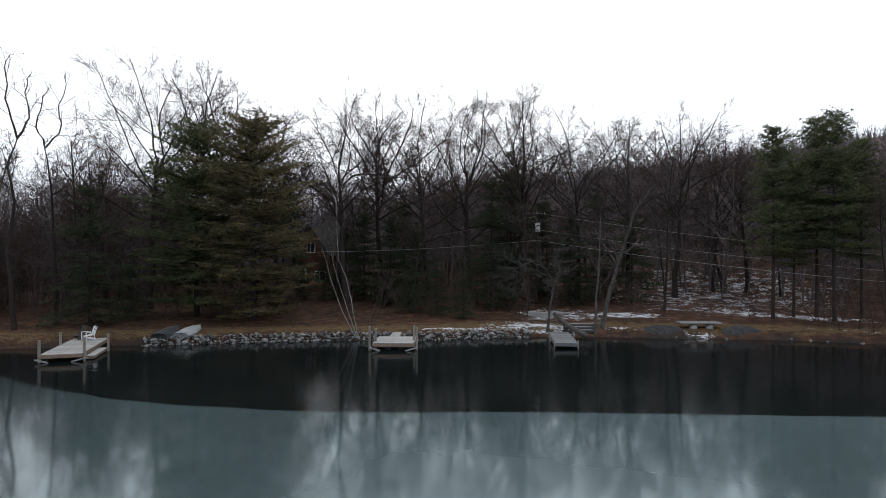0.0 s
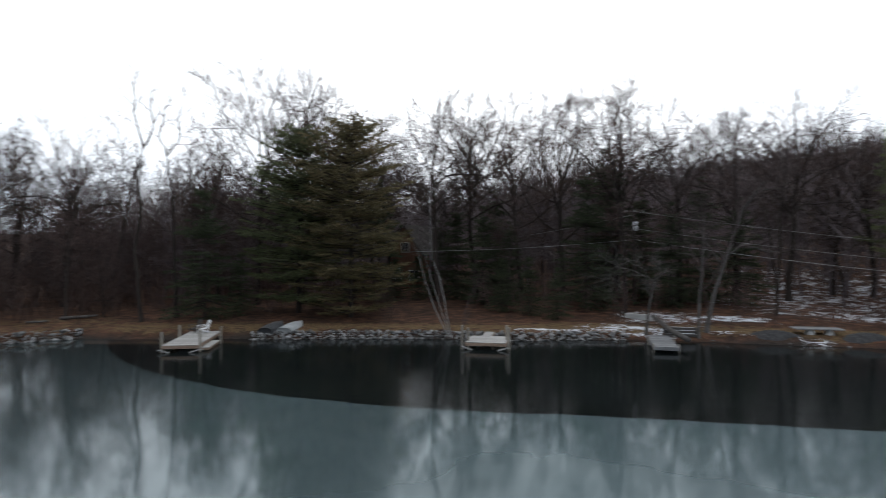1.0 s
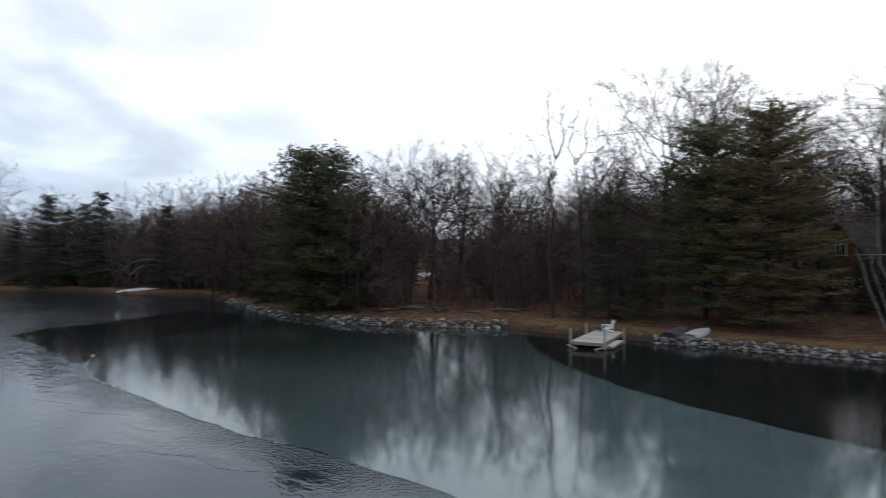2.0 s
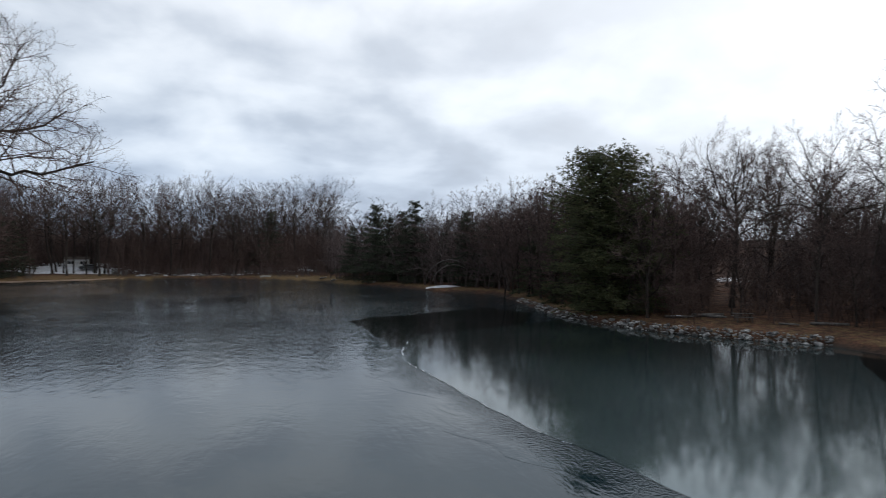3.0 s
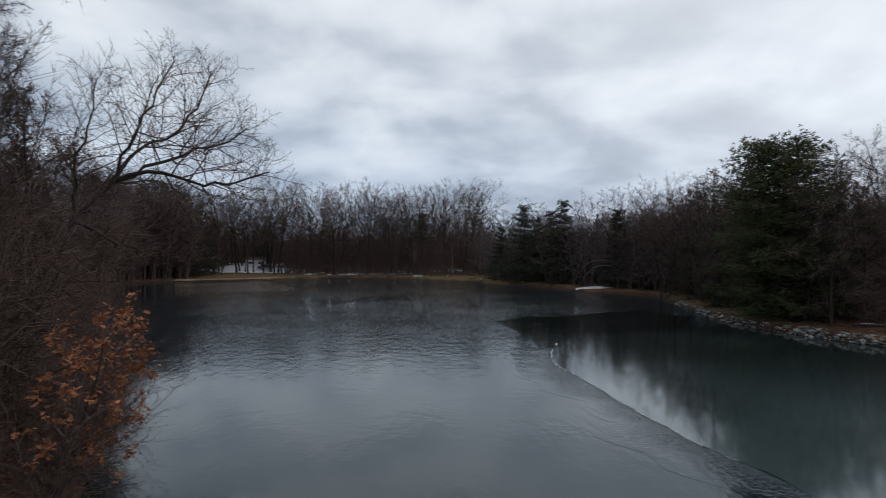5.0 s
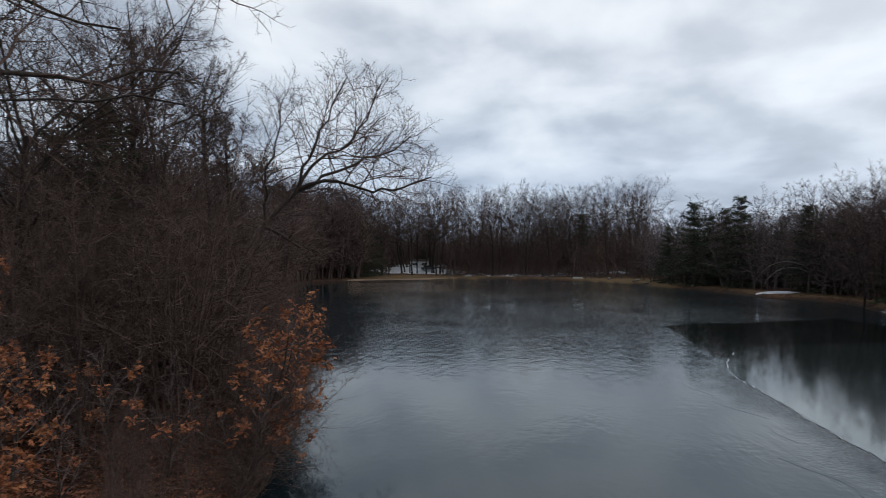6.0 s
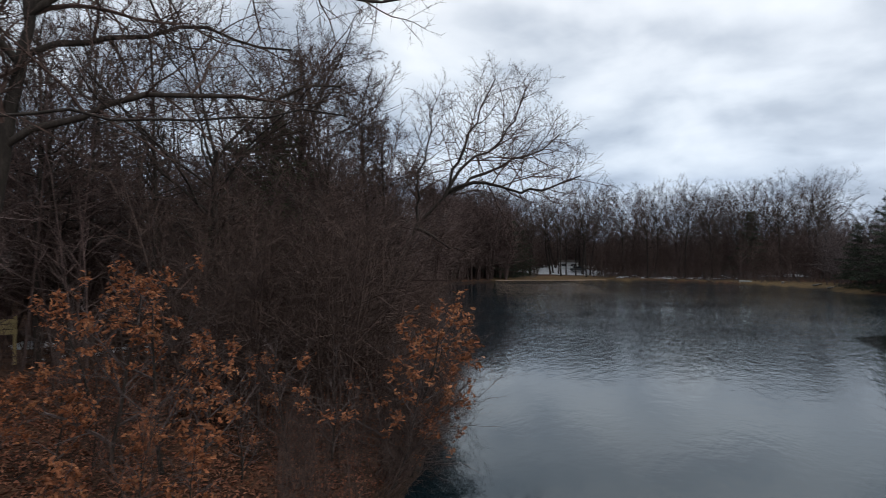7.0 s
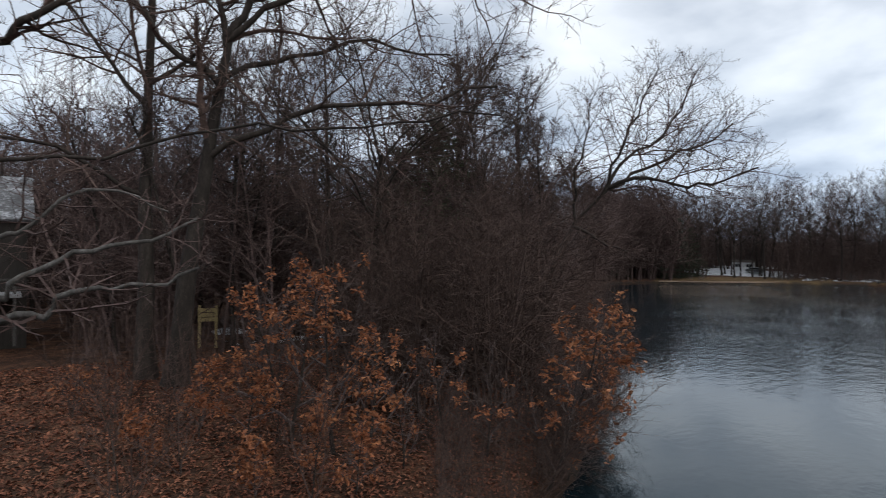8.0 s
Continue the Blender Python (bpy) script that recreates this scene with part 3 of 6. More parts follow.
class Grower:
    """A leafless tree: limbs in one buffer, twigs in another."""

    def __init__(self, seed, kids=(14, 7, 6, 5), segs=(8, 6, 4, 2, 1), sides=(7, 5, 3, 3, 3), wander=(0.10, 0.20, 0.26, 0.30, 0.3), lift=(0.05, 0.10, 0.08, 0.05, 0.0), start=(0.35, 0.25, 0.15, 0.1),
                 ratio=(0.50, 0.52, 0.5, 0.52), spread=(45, 48, 50, 50), wood=2, thin=0.0065, fade=0.62, trunk=0.86):
        self.rng = random.Random(seed)
        self.kids, self.segs, self.sides, self.wander, self.lift = kids, segs, sides, wander, lift
        self.start, self.ratio, self.spread, self.wood, self.thin, self.fade, self.trunk = start, ratio, spread, wood, thin, fade, trunk
        self.limbs, self.twigs = Buffer(), Buffer()

    def grow(self, pos, d, length, r, level=0, path=None):
        rng, n = self.rng, self.segs[level]
        last = level == len(self.kids)
        if path:
            # given lines get small crooks of their own
            pts, crook = [path[0]], 0.012 if level == 0 else 0.07
            for a, b in zip(path, path[1:]):
                for q in (0.34, 0.67, 1.0):
                    pts.append(a.lerp(b, q) + rand_dir(rng) * ((b - a).length * crook))
            n = len(pts) - 1
            length = sum((b - a).length for a, b in zip(pts, pts[1:]))
        else:
            pts, p, d = [pos], pos.copy(), d.copy()
            for _ in range(n):
                d = (d + rand_dir(rng) * self.wander[level] + Vector((0, 0, self.lift[level]))).normalized()
                p = p + d * (length / n)
                pts.append(p)
        tip = 0.0 if last else max(r * (0.26 if level == 0 else 0.34), self.thin * 0.8)
        radii = [r + (tip - r) * (i / n) ** 0.8 for i in range(n + 1)]
        if level == 0:
            radii[0] *= 1.35
        (self.limbs if level < self.wood else self.twigs).tube(pts, radii, self.sides[level])
        if last:
            return
        count = self.kids[level]
        turn = rng.uniform(0, 6.28)
        for k in range(count):
            f = self.start[level] + (1 - self.start[level]) * (k + rng.uniform(0.1, 0.95)) / count
            x = min(f, 0.999) * n
            i = int(x)
            at = pts[i].lerp(pts[i + 1], x - i)
            along = (pts[i + 1] - pts[i]).normalized()
            turn += 2.4 + rng.uniform(-0.5, 0.5)
            side = along.orthogonal().normalized()
            side.rotate(Matrix.Rotation(turn, 3, along))
            a = radians(self.spread[level] * (1.15 - 0.45 * f) * rng.uniform(0.75, 1.25))
            way = along * math.cos(a) + side * math.sin(a)
            if level >= 1:
                way = (way + Vector((0, 0, 0.05))).normalized()
            cl = length * self.ratio[level] * (1.12 - (self.fade if level == 0 else 0.6) * f) * rng.uniform(0.75, 1.2)
            cr = max(self.thin, radii[i] * (rng.uniform(0.55, 0.78) if level == 0 else rng.uniform(0.48, 0.66)))
            self.grow(at, way, cl, cr, level + 1)


TOPS = {}


def shrub(name, seed, tall, girth, bark=BARK, twig=TWIG, **shape):
    g = Grower(seed, **shape)
    g.grow(Vector((0, 0, -0.3)), Vector((0, 0, 1)), tall * g.trunk, girth, 0)
    root = new(name)
    TOPS[root] = max(v.z for v in g.twigs.v)
    part("trunk", g.limbs.mesh("trunk", bark, True), root)
    part("crown", g.twigs.mesh("crown", twig), root)
    return root


def bare_tree(name, seed, tall, girth, bark=BARK, twig=TWIG, clear=0.36, width=0.30, limbs=11, kids=(8, 7, 5, 3), angle=(56, 46, 40, 34), leader=0.60, lift=0.06, thin=0.006, sway=0.06, wander=0.17, ratio=(0.44, 0.52, 0.62, 0.72), round_=0.95):
    """A leafless tree: a swaying trunk, limbs that fill a rounded crown, then ever finer shoots."""
    rng = np.random.RandomState(seed)
    trunk, tr = run(rng, np.array([[0.0, 0.0, -0.3]]), np.array([[0.0, 0.0, 1.0]]), np.array([tall * leader]), np.array([girth]), 10, sway, 0.12)
    tr = tr[:, :1] * np.linspace(1, 0.34, 11) ** 0.9
    tr[:, 0] *= 1.35
    # limbs reach for the surface of an egg-shaped crown
    f = clear / leader + (0.99 - clear / leader) * (np.arange(limbs) + rng.uniform(0, 0.9, limbs)) / limbs
    x = f * 10
    i = np.minimum(x.astype(int), 9)
    k = (x - i)[:, None]
    p = trunk[0, i] * (1 - k) + trunk[0, i + 1] * k
    phi = rng.uniform(0, 6.28) + 2.4 * np.arange(limbs) + rng.uniform(-0.4, 0.4, limbs)
    up = np.radians(24 + 48 * (f - f[0]) / (1 - f[0]) + rng.uniform(-14, 14, limbs))
    d = np.stack([np.cos(phi) * np.cos(up), np.sin(phi) * np.cos(up), np.sin(up)], 1)
    half = (1 - clear) / 2 * tall
    box = np.array([width * tall, width * tall, half * round_])
    o, e = (p - np.array([0, 0, clear * tall + half])) / box, d / box
    qa, qb, qc = (e * e).sum(1), (o * e).sum(1), (o * o).sum(1) - 1
    reach = (-qb + np.sqrt(np.maximum(qb * qb - qa * qc, 0))) / qa
    lines, rad = run(rng, p, d, np.maximum(reach, 0.12 * tall) * rng.uniform(0.8, 1.02, limbs), girth * (0.48 - 0.2 * f) * rng.uniform(0.75, 1.1, limbs), 7, wander, lift)
    wood, fine = [tubes(trunk, tr, 8, rng), tubes(lines, rad, 5, rng)], []
    for level, per in enumerate(kids):
        last = level == len(kids) - 1
        lines, rad = sprout(rng, lines, rad, per, (0.2, 0.15, 0.12, 0.1)[level], ratio[level], angle[level], lift * 0.7, wander, (4, 2, 1, 1)[level], 0.50, thin * (2.2, 1.5, 1.15, 0.9)[level])
        if last:
            fine.append(hairs(lines, rad, rng))
        elif level == 0:
            wood.append(tubes(lines, rad, 4 if len(kids) > 3 else 3, rng))
        else:
            fine.append(tubes(lines, rad, 3, rng) if level == 1 and len(kids) > 3 else spikes(lines, rad, rng))
    root = new(name)
    TOPS[root] = float(max(v.reshape(-1, 3)[:, 2].max() for v, _ in fine))
    part("trunk", array_mesh("trunk", wood, bark, True), root)
    part("crown", array_mesh("crown", fine, twig), root)
    return root


PLACED = {"n": 0}


def put_tree(proto, az, d, scale=1.0, turn=None, label="", group="", sink=0.0, widen=1.0):
    """A copy of a tree standing on the ground."""
    x, y = polar(az, d)
    ob = copy_thing(proto, Matrix.Identity(4))
    PLACED["n"] += 1
    a = (PLACED["n"] * 137.5) % 360 if turn is None else turn
    ob.matrix_basis = pose(x, y, ground_z(x, y) - sink, 0, 0, a) @ Matrix.Diagonal((scale * widen, scale * widen, scale, 1))
    return tagged(ob, label, "tree", group)


def stand(proto, az, d, top, turn=None, label="", group="", widen=1.0):
    """A copy whose top reaches that height over the water."""
    x, y = polar(az, d)
    k = (top - ground_z(x, y)) / TOPS[proto]
    return put_tree(proto, az, d, k, turn, label, group, 0.0, widen)


def needle_mesh(name, tufts, blades, flat, wide, seed, mat):
    """Tufts of needles; each tuft: where, which way, how long."""
    rng = np.random.RandomState(seed)
    at_ = np.array([t[0] for t in tufts])[:, None]
    way = np.array([t[1] for t in tufts])[:, None]
    size = np.array([t[2] for t in tufts])[:, None, None]
    d = way * 0.6 + unit(rng.normal(0, 1, (len(tufts), blades, 3)))
    d[..., 2] *= flat
    d = unit(d)
    w = unit(np.cross(d, rng.normal(0, 1, d.shape))) * size * wide
    b = at_ + d * size * 0.05
    v = np.stack([b - w, b + w, at_ + d * size * rng.uniform(0.6, 1.15, d.shape[:2])[..., None]], 2)
    return array_mesh(name, [(v, np.arange(v.size // 3))], mat)


def conifer(name, seed, tall, girth, width, base=0.12, whorl=0.62, limbs=5, droop=0.0, needles=NEEDLE, blades=9, tuft=0.5, leaders=1, step=0.5, full=0.75, ragged_by=0.3, blunt=0.8, fluff=0.08, lumps=0.0, flat=0.6, up=0.3, wide=0.10, fan=0.34, lean=0.16, dome=0.0):
    """A needle tree: trunk, whorls of limbs, tufts of needles. full: the share of the height over which it narrows."""
    rng = random.Random(seed)
    wood, green = Buffer(), []
    tops = [Vector((0, 0, tall))] if leaders == 1 else [Vector((-0.08 * tall, 0, tall * 0.97)), Vector((0.06 * tall, 0.02 * tall, tall))]
    for t_i, top in enumerate(tops):
        fork = Vector((0, 0, tall * 0.42))
        if leaders == 1:
            pts = [Vector((0, 0, -0.3)), Vector((0.05, 0, tall * 0.5)), top]
        else:
            pts = [Vector((0, 0, -0.3)), fork, fork.lerp(top, 0.35) + Vector((top.x * 0.4, 0, 0)), top]
        wood.tube(pts, [girth * (1 - 0.93 * i / (len(pts) - 1)) for i in range(len(pts))], 7)
        z = base * tall + 0.3 * t_i
        while z < tall * 0.985:
            f = (z / tall - base) / (1 - base)
            k = next((i for i in range(len(pts) - 1) if pts[i].z <= z <= pts[i + 1].z), len(pts) - 2)
            c = pts[k].lerp(pts[k + 1], (z - pts[k].z) / max(0.01, pts[k + 1].z - pts[k].z))
            prof = (0.6 + 0.4 * min(1, f / (1 - full + 0.01))) if f < 1 - full else ((1 - f) / full) ** blunt
            if dome:
                prof = (0.82 + 0.18 * min(1, f / 0.25)) * (1 - f ** dome) ** 0.62
            a0 = rng.uniform(0, 6.28)
            for i in range(limbs):
                reach = width * prof * rng.uniform(1 - ragged_by, 1 + ragged_by * 0.45) + 0.3
                a = a0 + 6.283 * i / limbs + rng.uniform(-0.35, 0.35)
                reach *= 1 + lumps * math.sin(2.1 * a + 0.9 * z + seed) * math.sin(1.15 * z + a + 2.0 * t_i)
                out = Vector((math.cos(a), math.sin(a), 0))
                c = c + Vector((0, 0, rng.uniform(-0.45, 0.45) * whorl))
                rise = 0.5 * f * f - droop * (1 - f) + rng.uniform(-0.06, 0.06)
                lp = [c + out * reach * q + Vector((0, 0, rise * reach * q + 0.08 * reach * q * q - (0.10 * reach * q if droop else 0))) for q in (0, 0.5, 1)]
                wood.tube(lp, [0.02 + 0.014 * reach, 0.015 + 0.006 * reach, 0.005], 3)
                side = Vector((-out.y, out.x, 0))
                q = 0.12 + 0.15 * rng.random()
                while q < 1.02:
                    at = lp[0].lerp(lp[1], q * 2) if q < 0.5 else lp[1].lerp(lp[2], q * 2 - 1)
                    spread = reach * fan * (1.1 - q) * min(1, q * 3) + lean
                    for sgn in (-1, 0, 1):
                        p = at + side * (sgn * spread * rng.uniform(0.4, 1.1)) + Vector((0, 0, rng.uniform(-fluff, fluff * 1.3)))
                        green.append((p[:], (out + side * sgn * 0.7 + Vector((0, 0, up))).normalized()[:], tuft * rng.uniform(0.7, 1.2)))
                    q += step / max(reach, 0.5) * rng.uniform(0.8, 1.25)
            z += whorl * rng.uniform(0.7, 1.25) * (1 - 0.35 * f)
    root = new(name)
    TOPS[root] = tall
    part("trunk", wood.mesh("trunk", BARK, True), root)
    part("crown", needle_mesh("crown", green, blades, flat, wide, seed, needles), root)
    return root


def park(ob):
    """Take the pattern that the copies were made from out of the scene."""
    for o in (*ob.children_recursive, ob):
        bpy.data.objects.remove(o)


# patterns, each unlike the other
OAK_SHAPE = dict(kids=(9, 10, 8, 4), segs=(6, 7, 4, 2, 1), start=(0.5, 0.22, 0.15, 0.1), wander=(0.12, 0.30, 0.26, 0.2, 0.1), lift=(0.05, 0.05, 0.02, 0.01, 0), ratio=(0.70, 0.60, 0.60, 0.75), spread=(58, 62, 58, 52), fade=0.36, trunk=0.60, thin=0.010, wood=3)
SLIM_SHAPE = dict(kids=(11, 6, 5, 4), segs=(7, 5, 3, 1, 1), start=(0.35, 0.2, 0.15, 0.1), wander=(0.10, 0.22, 0.2, 0.15, 0.1), lift=(0.05, 0.12, 0.06, 0.03, 0), ratio=(0.42, 0.56, 0.6, 0.66), spread=(50, 56, 54, 50), trunk=0.8, thin=0.009)
OAKS = [bare_tree("bare_tree", 10 + i, 20, 0.26 + 0.03 * (i % 3), twig=TWIG_SHADED, clear=0.24 + 0.03 * i, width=0.34 + 0.02 * (i % 3), limbs=14, kids=(9, 7, 6, 3), leader=0.58 + 0.04 * (i % 3), sway=0.06 + 0.02 * (i % 2), thin=0.0072) for i in range(6)]
SLIM = [bare_tree("slender_bare_tree", 30 + i, 18, 0.13, twig=TWIG_RED if i % 2 else TWIG, clear=0.30, width=0.19, limbs=12, kids=(7, 6, 6), leader=0.82, thin=0.009) for i in range(4)]
LIGHT = [bare_tree("woodland_tree", 50 + i, 18, 0.17, twig=TWIG_RED if i % 2 else TWIG_LIT, clear=0.30, width=0.28, limbs=9, kids=(6, 6, 5), thin=0.012) for i in range(5)]
FAR = [bare_tree("woodland_tree", 60 + i, 18, 0.17, twig=(TWIG_SHADED, TWIG_RED, TWIG)[i % 3], clear=0.34, width=0.25 + 0.03 * (i % 3), limbs=13, kids=(7, 6, 4), ratio=(0.46, 0.58, 0.75, 0.8), thin=0.0085) for i in range(5)]
ROUND = [bare_tree("round_crowned_tree", 66 + i, 14, 0.15, twig=TWIG_RED, clear=0.10, width=0.34, limbs=17, kids=(8, 7, 6), leader=0.75, thin=0.010) for i in range(3)]
BRUSH = [shrub("shrub", 70 + i, 3.4, 0.03, twig=TWIG_SHADED, kids=(12, 7, 5), segs=(4, 3, 2, 1), sides=(3, 3, 3, 3), wander=(0.2, 0.25, 0.3, 0.3), lift=(0.1, 0.12, 0.08, 0), start=(0.02, 0.15, 0.1), ratio=(0.75, 0.5, 0.5), spread=(38, 45, 50), wood=1, thin=0.005) for i in range(3)]
PINE_A = conifer("white_pine", 81, 17, 0.27, 5.2, base=0.05, needles=NEEDLE_WARM, whorl=0.74, limbs=8, ragged_by=0.34, step=0.32, tuft=0.36, blades=12, fluff=0.10, flat=0.42, lumps=0.12, wide=0.075, dome=3.6, fan=0.4)
PINE_B = conifer("white_pine", 82, 16, 0.25, 5.2, base=0.06, whorl=0.74, limbs=8, ragged_by=0.34, step=0.32, tuft=0.36, blades=12, fluff=0.10, flat=0.42, lumps=0.12, wide=0.075, dome=3.0, fan=0.4)
PINE_HIGH = conifer("white_pine", 83, 20, 0.2, 3.6, base=0.36, limbs=7, whorl=0.66, ragged_by=0.42, step=0.36, tuft=0.36, blades=10, fluff=0.16, lumps=0.2, flat=0.6, up=0.45, wide=0.08, dome=1.5, fan=0.4)
PINE_SPIRE = conifer("white_pine", 85, 20, 0.2, 3.2, base=0.32, limbs=7, whorl=0.66, ragged_by=0.42, step=0.36, tuft=0.36, blades=10, fluff=0.16, lumps=0.2, flat=0.6, up=0.45, wide=0.08, dome=1.7, fan=0.4)
PINE_TWIN = conifer("white_pine", 84, 17, 0.26, 4.6, base=0.03, leaders=2, limbs=7, whorl=0.62, ragged_by=0.36, step=0.38, tuft=0.34, blades=11, needles=NEEDLE_OLIVE, fluff=0.4, lumps=0.2, flat=0.9, up=0.7, wide=0.085, dome=3.2)
HEM = [conifer("hemlock", 86 + i, 10, 0.12, 3.2, base=0.03, whorl=0.7, droop=0.2, needles=HEMLOCK, blades=13, tuft=0.33, full=0.9, limbs=6, step=0.46, ragged_by=0.4, wide=0.075, flat=0.45, fan=0.42) for i in range(2)]
HEM_FAR = conifer("spruce", 90, 10, 0.14, 3.0, base=0.03, whorl=0.62, droop=0.12, needles=SPRUCE, blades=13, tuft=0.34, full=0.95, limbs=7, step=0.46, ragged_by=0.4, fluff=0.12, lumps=0.15, wide=0.08)

N_WOOD, NW_WOOD, W_WOOD, FAR_WOOD = "trees on the north hillside", "trees on the north-west bank", "trees on the west bank", "trees on the far bank"
BARE, THIN = "leafless grey-brown hardwood with a fine twig crown", "slender leafless hardwood with reddish twigs"

# north bank: evergreens by the water
stand(PINE_A, 17.6, 54.5, 18.3, 20, "broad white pine with yellowed green needles on the bank", N_WOOD)
stand(PINE_B, 22.4, 57, 17.4, 75, "dark green white pine behind the shore rocks", N_WOOD)
for az, d, k in [(30.6, 56, 1.12), (27.6, 59, 0.55)]:
    put_tree(HEM[0], az, d, k, None, "dark hemlock in the shade behind the dock", N_WOOD)
for az, d, k in [(-4.6, 60, 1.25), (-6.5, 66, 1.5), (-12, 62, 0.95), (-14.5, 66, 1.2), (-9.5, 68, 1.1), (0.6, 55, 0.52), (3.2, 56, 0.5), (-2.0, 53, 0.45), (15.0, 66, 1.25), (5.0, 62, 0.95), (7.5, 66, 1.0), (3.8, 70, 1.1), (9.2, 70, 0.8), (-17.5, 66, 1.0), (2.5, 62, 0.8), (11.2, 66, 0.5), (13.4, 68, 0.45)]:
    put_tree(HEM[1 if d > 60 else 0], az, d, k, None, "dark green hemlock among the bare trees", N_WOOD)
stand(PINE_SPIRE, -28.9, 60, 17.6, 0, "tall white pine with a bare lower trunk", N_WOOD)
stand(PINE_HIGH, -33.2, 61, 18.6, 100, "tall white pine with a bare lower trunk", N_WOOD)
stand(PINE_SPIRE, -35.0, 64, 16.5, 200, "tall white pine with a bare lower trunk", N_WOOD)
stand(PINE_HIGH, -32.0, 63, 18.6, 300, "tall white pine with a bare lower trunk", N_WOOD)
stand(PINE_SPIRE, -30.4, 62, 14.5, 20, "tall white pine with a bare lower trunk", N_WOOD)
# north-west bank
put_tree(PINE_TWIN, 57.6, 65, 0.97, 57, "two-topped green white pine at the water's edge", NW_WOOD, widen=1.35)
for az, d, k in [(53.5, 66, 0.75), (60.5, 74, 0.8), (59.4, 67, 0.85), (62.4, 77, 0.95), (64.6, 87, 1.0), (55.2, 64, 0.7)]:
    put_tree(HEM[0], az, d, k, None, "dark hemlock beside the pine", NW_WOOD)
# headland and far bank
for az, d, k in [(79.5, 124, 1.3), (78.2, 127, 1.1), (75.8, 118, 1.32), (70.8, 108, 1.1), (68.6, 106, 0.9), (81.6, 131, 0.95), (77, 130, 1.2), (73, 120, 0.8)]:
    put_tree(HEM_FAR, az, d, 1.22 * k, None, "dark spruce on the headland", FAR_WOOD, widen=1.05)
for az, d, k in [(89.2, 164, 1.6), (92.0, 170, 1.0), (109.8, 154, 1.45), (113.5, 154, 1.3), (108.8, 158, 1.2), (115.2, 148, 1.2), (111.2, 152, 1.5), (116.6, 140, 1.1)]:
    put_tree(HEM_FAR, az, d, k, None, "dark spruce behind the far shore", FAR_WOOD)

wood_rng = random.Random(5)


def woods(protos, az0, az1, d0, d1, gap, k0, k1, label, group, clear=()):
    """Trees scattered over a stretch of the plan, no two nearer than the gap."""
    taken, tries = [], 0
    area = abs(radians(az1 - az0)) * (d1 * d1 - d0 * d0) / 2
    while tries < area / gap * 1.2:
        tries += 1
        az, d = wood_rng.uniform(az0, az1), math.sqrt(wood_rng.uniform(d0 * d0, d1 * d1))
        x, y = polar(az, d)
        if shore_distance(np.array([x]), np.array([y]))[0] < 3.5 or any((x - a) ** 2 + (y - b) ** 2 < gap * gap for a, b in taken):
            continue
        if any(abs(az - a) < w and abs(d - e) < l for a, w, e, l in clear):
            continue
        taken.append((x, y))
        put_tree(wood_rng.choice(protos), az, d, wood_rng.uniform(k0, k1), wood_rng.uniform(0, 360), label, group, widen=wood_rng.uniform(0.85, 1.15))


CLEAR_N = [(10.5, 2.0, 72, 12), (20, 6, 52, 8)]
for i, (az, d, top) in enumerate([(26.2, 64, 27.2), (22.0, 65, 26.4), (17.5, 68, 24.2), (15.2, 70, 24.2), (9.2, 64, 25.8), (5.6, 66, 25.6), (1.3, 66, 25.2), (-2.5, 66, 25.0), (-7.3, 66, 26.0), (-12.6, 66, 23.6), (-17.1, 68, 23.7), (-21.2, 70, 24.0), (-24.2, 74, 21.6), (-26.9, 74, 19.9), (-37.5, 66, 19)]):
    stand(OAKS[i % 6], az, d, top, None, BARE, N_WOOD)
for i, (az, d, top) in enumerate([(38.0, 66, 20.6), (31.0, 68, 21.4)]):
    stand(SLIM[i], az, d, top, None, THIN, N_WOOD)
for i, (az, d, top) in enumerate([(29.5, 70, 19.5), (32.0, 72, 18.5), (41.3, 72, 21.4), (47.3, 74, 22.0), (51.6, 76, 20.6), (44.5, 82, 20.5), (63.5, 92, 18.5), (66.8, 98, 19.8), (60.8, 90, 18.0)]):
    stand(OAKS[(i + 2) % 6], az, d, top, None, BARE, NW_WOOD)
for i, (az, d, top) in enumerate([(54.2, 61, 15.4), (52.0, 65, 13.5), (61.8, 75, 15.6), (63.8, 83, 15.5), (65.8, 92, 15), (60.2, 70, 12), (67.2, 92, 12.5), (49.6, 68, 14), (44.6, 74, 13), (46.6, 65, 10), (40, 66, 11), (38.4, 61, 9), (62.7, 77, 17), (64.9, 86, 16.5), (66.4, 93, 14), (60.6, 82, 17.5), (68.2, 104, 14), (69.6, 108, 12.5), (71.6, 112, 12), (74.6, 116, 12.5)]):
    stand(ROUND[i % 3], az, d, top, None, "reddish-brown leafless tree with a rounded twig crown", NW_WOOD)
woods(LIGHT, -10, 24, 72, 84, 8.0, 1.05, 1.25, BARE, N_WOOD, CLEAR_N)
woods(SLIM, -40, 8, 57, 80, 9.0, 0.7, 1.0, THIN, N_WOOD, CLEAR_N)
woods(LIGHT, -42, 30, 72, 98, 9.0, 0.95, 1.15, "leafless grey-brown hardwood on the hillside", N_WOOD)
for i, (az, d, top) in enumerate([(141, 36, 23), (147.5, 40, 24), (150.5, 36, 23), (134.5, 40, 19.5)]):
    stand(SLIM[i % 4], az, d, top, None, THIN, W_WOOD)
woods(SLIM, 38, 64, 60, 84, 8.0, 0.65, 0.95, THIN, NW_WOOD)
woods(LIGHT, 28, 50, 78, 108, 9, 0.85, 1.1, "leafless grey-brown hardwood on low ground", NW_WOOD)
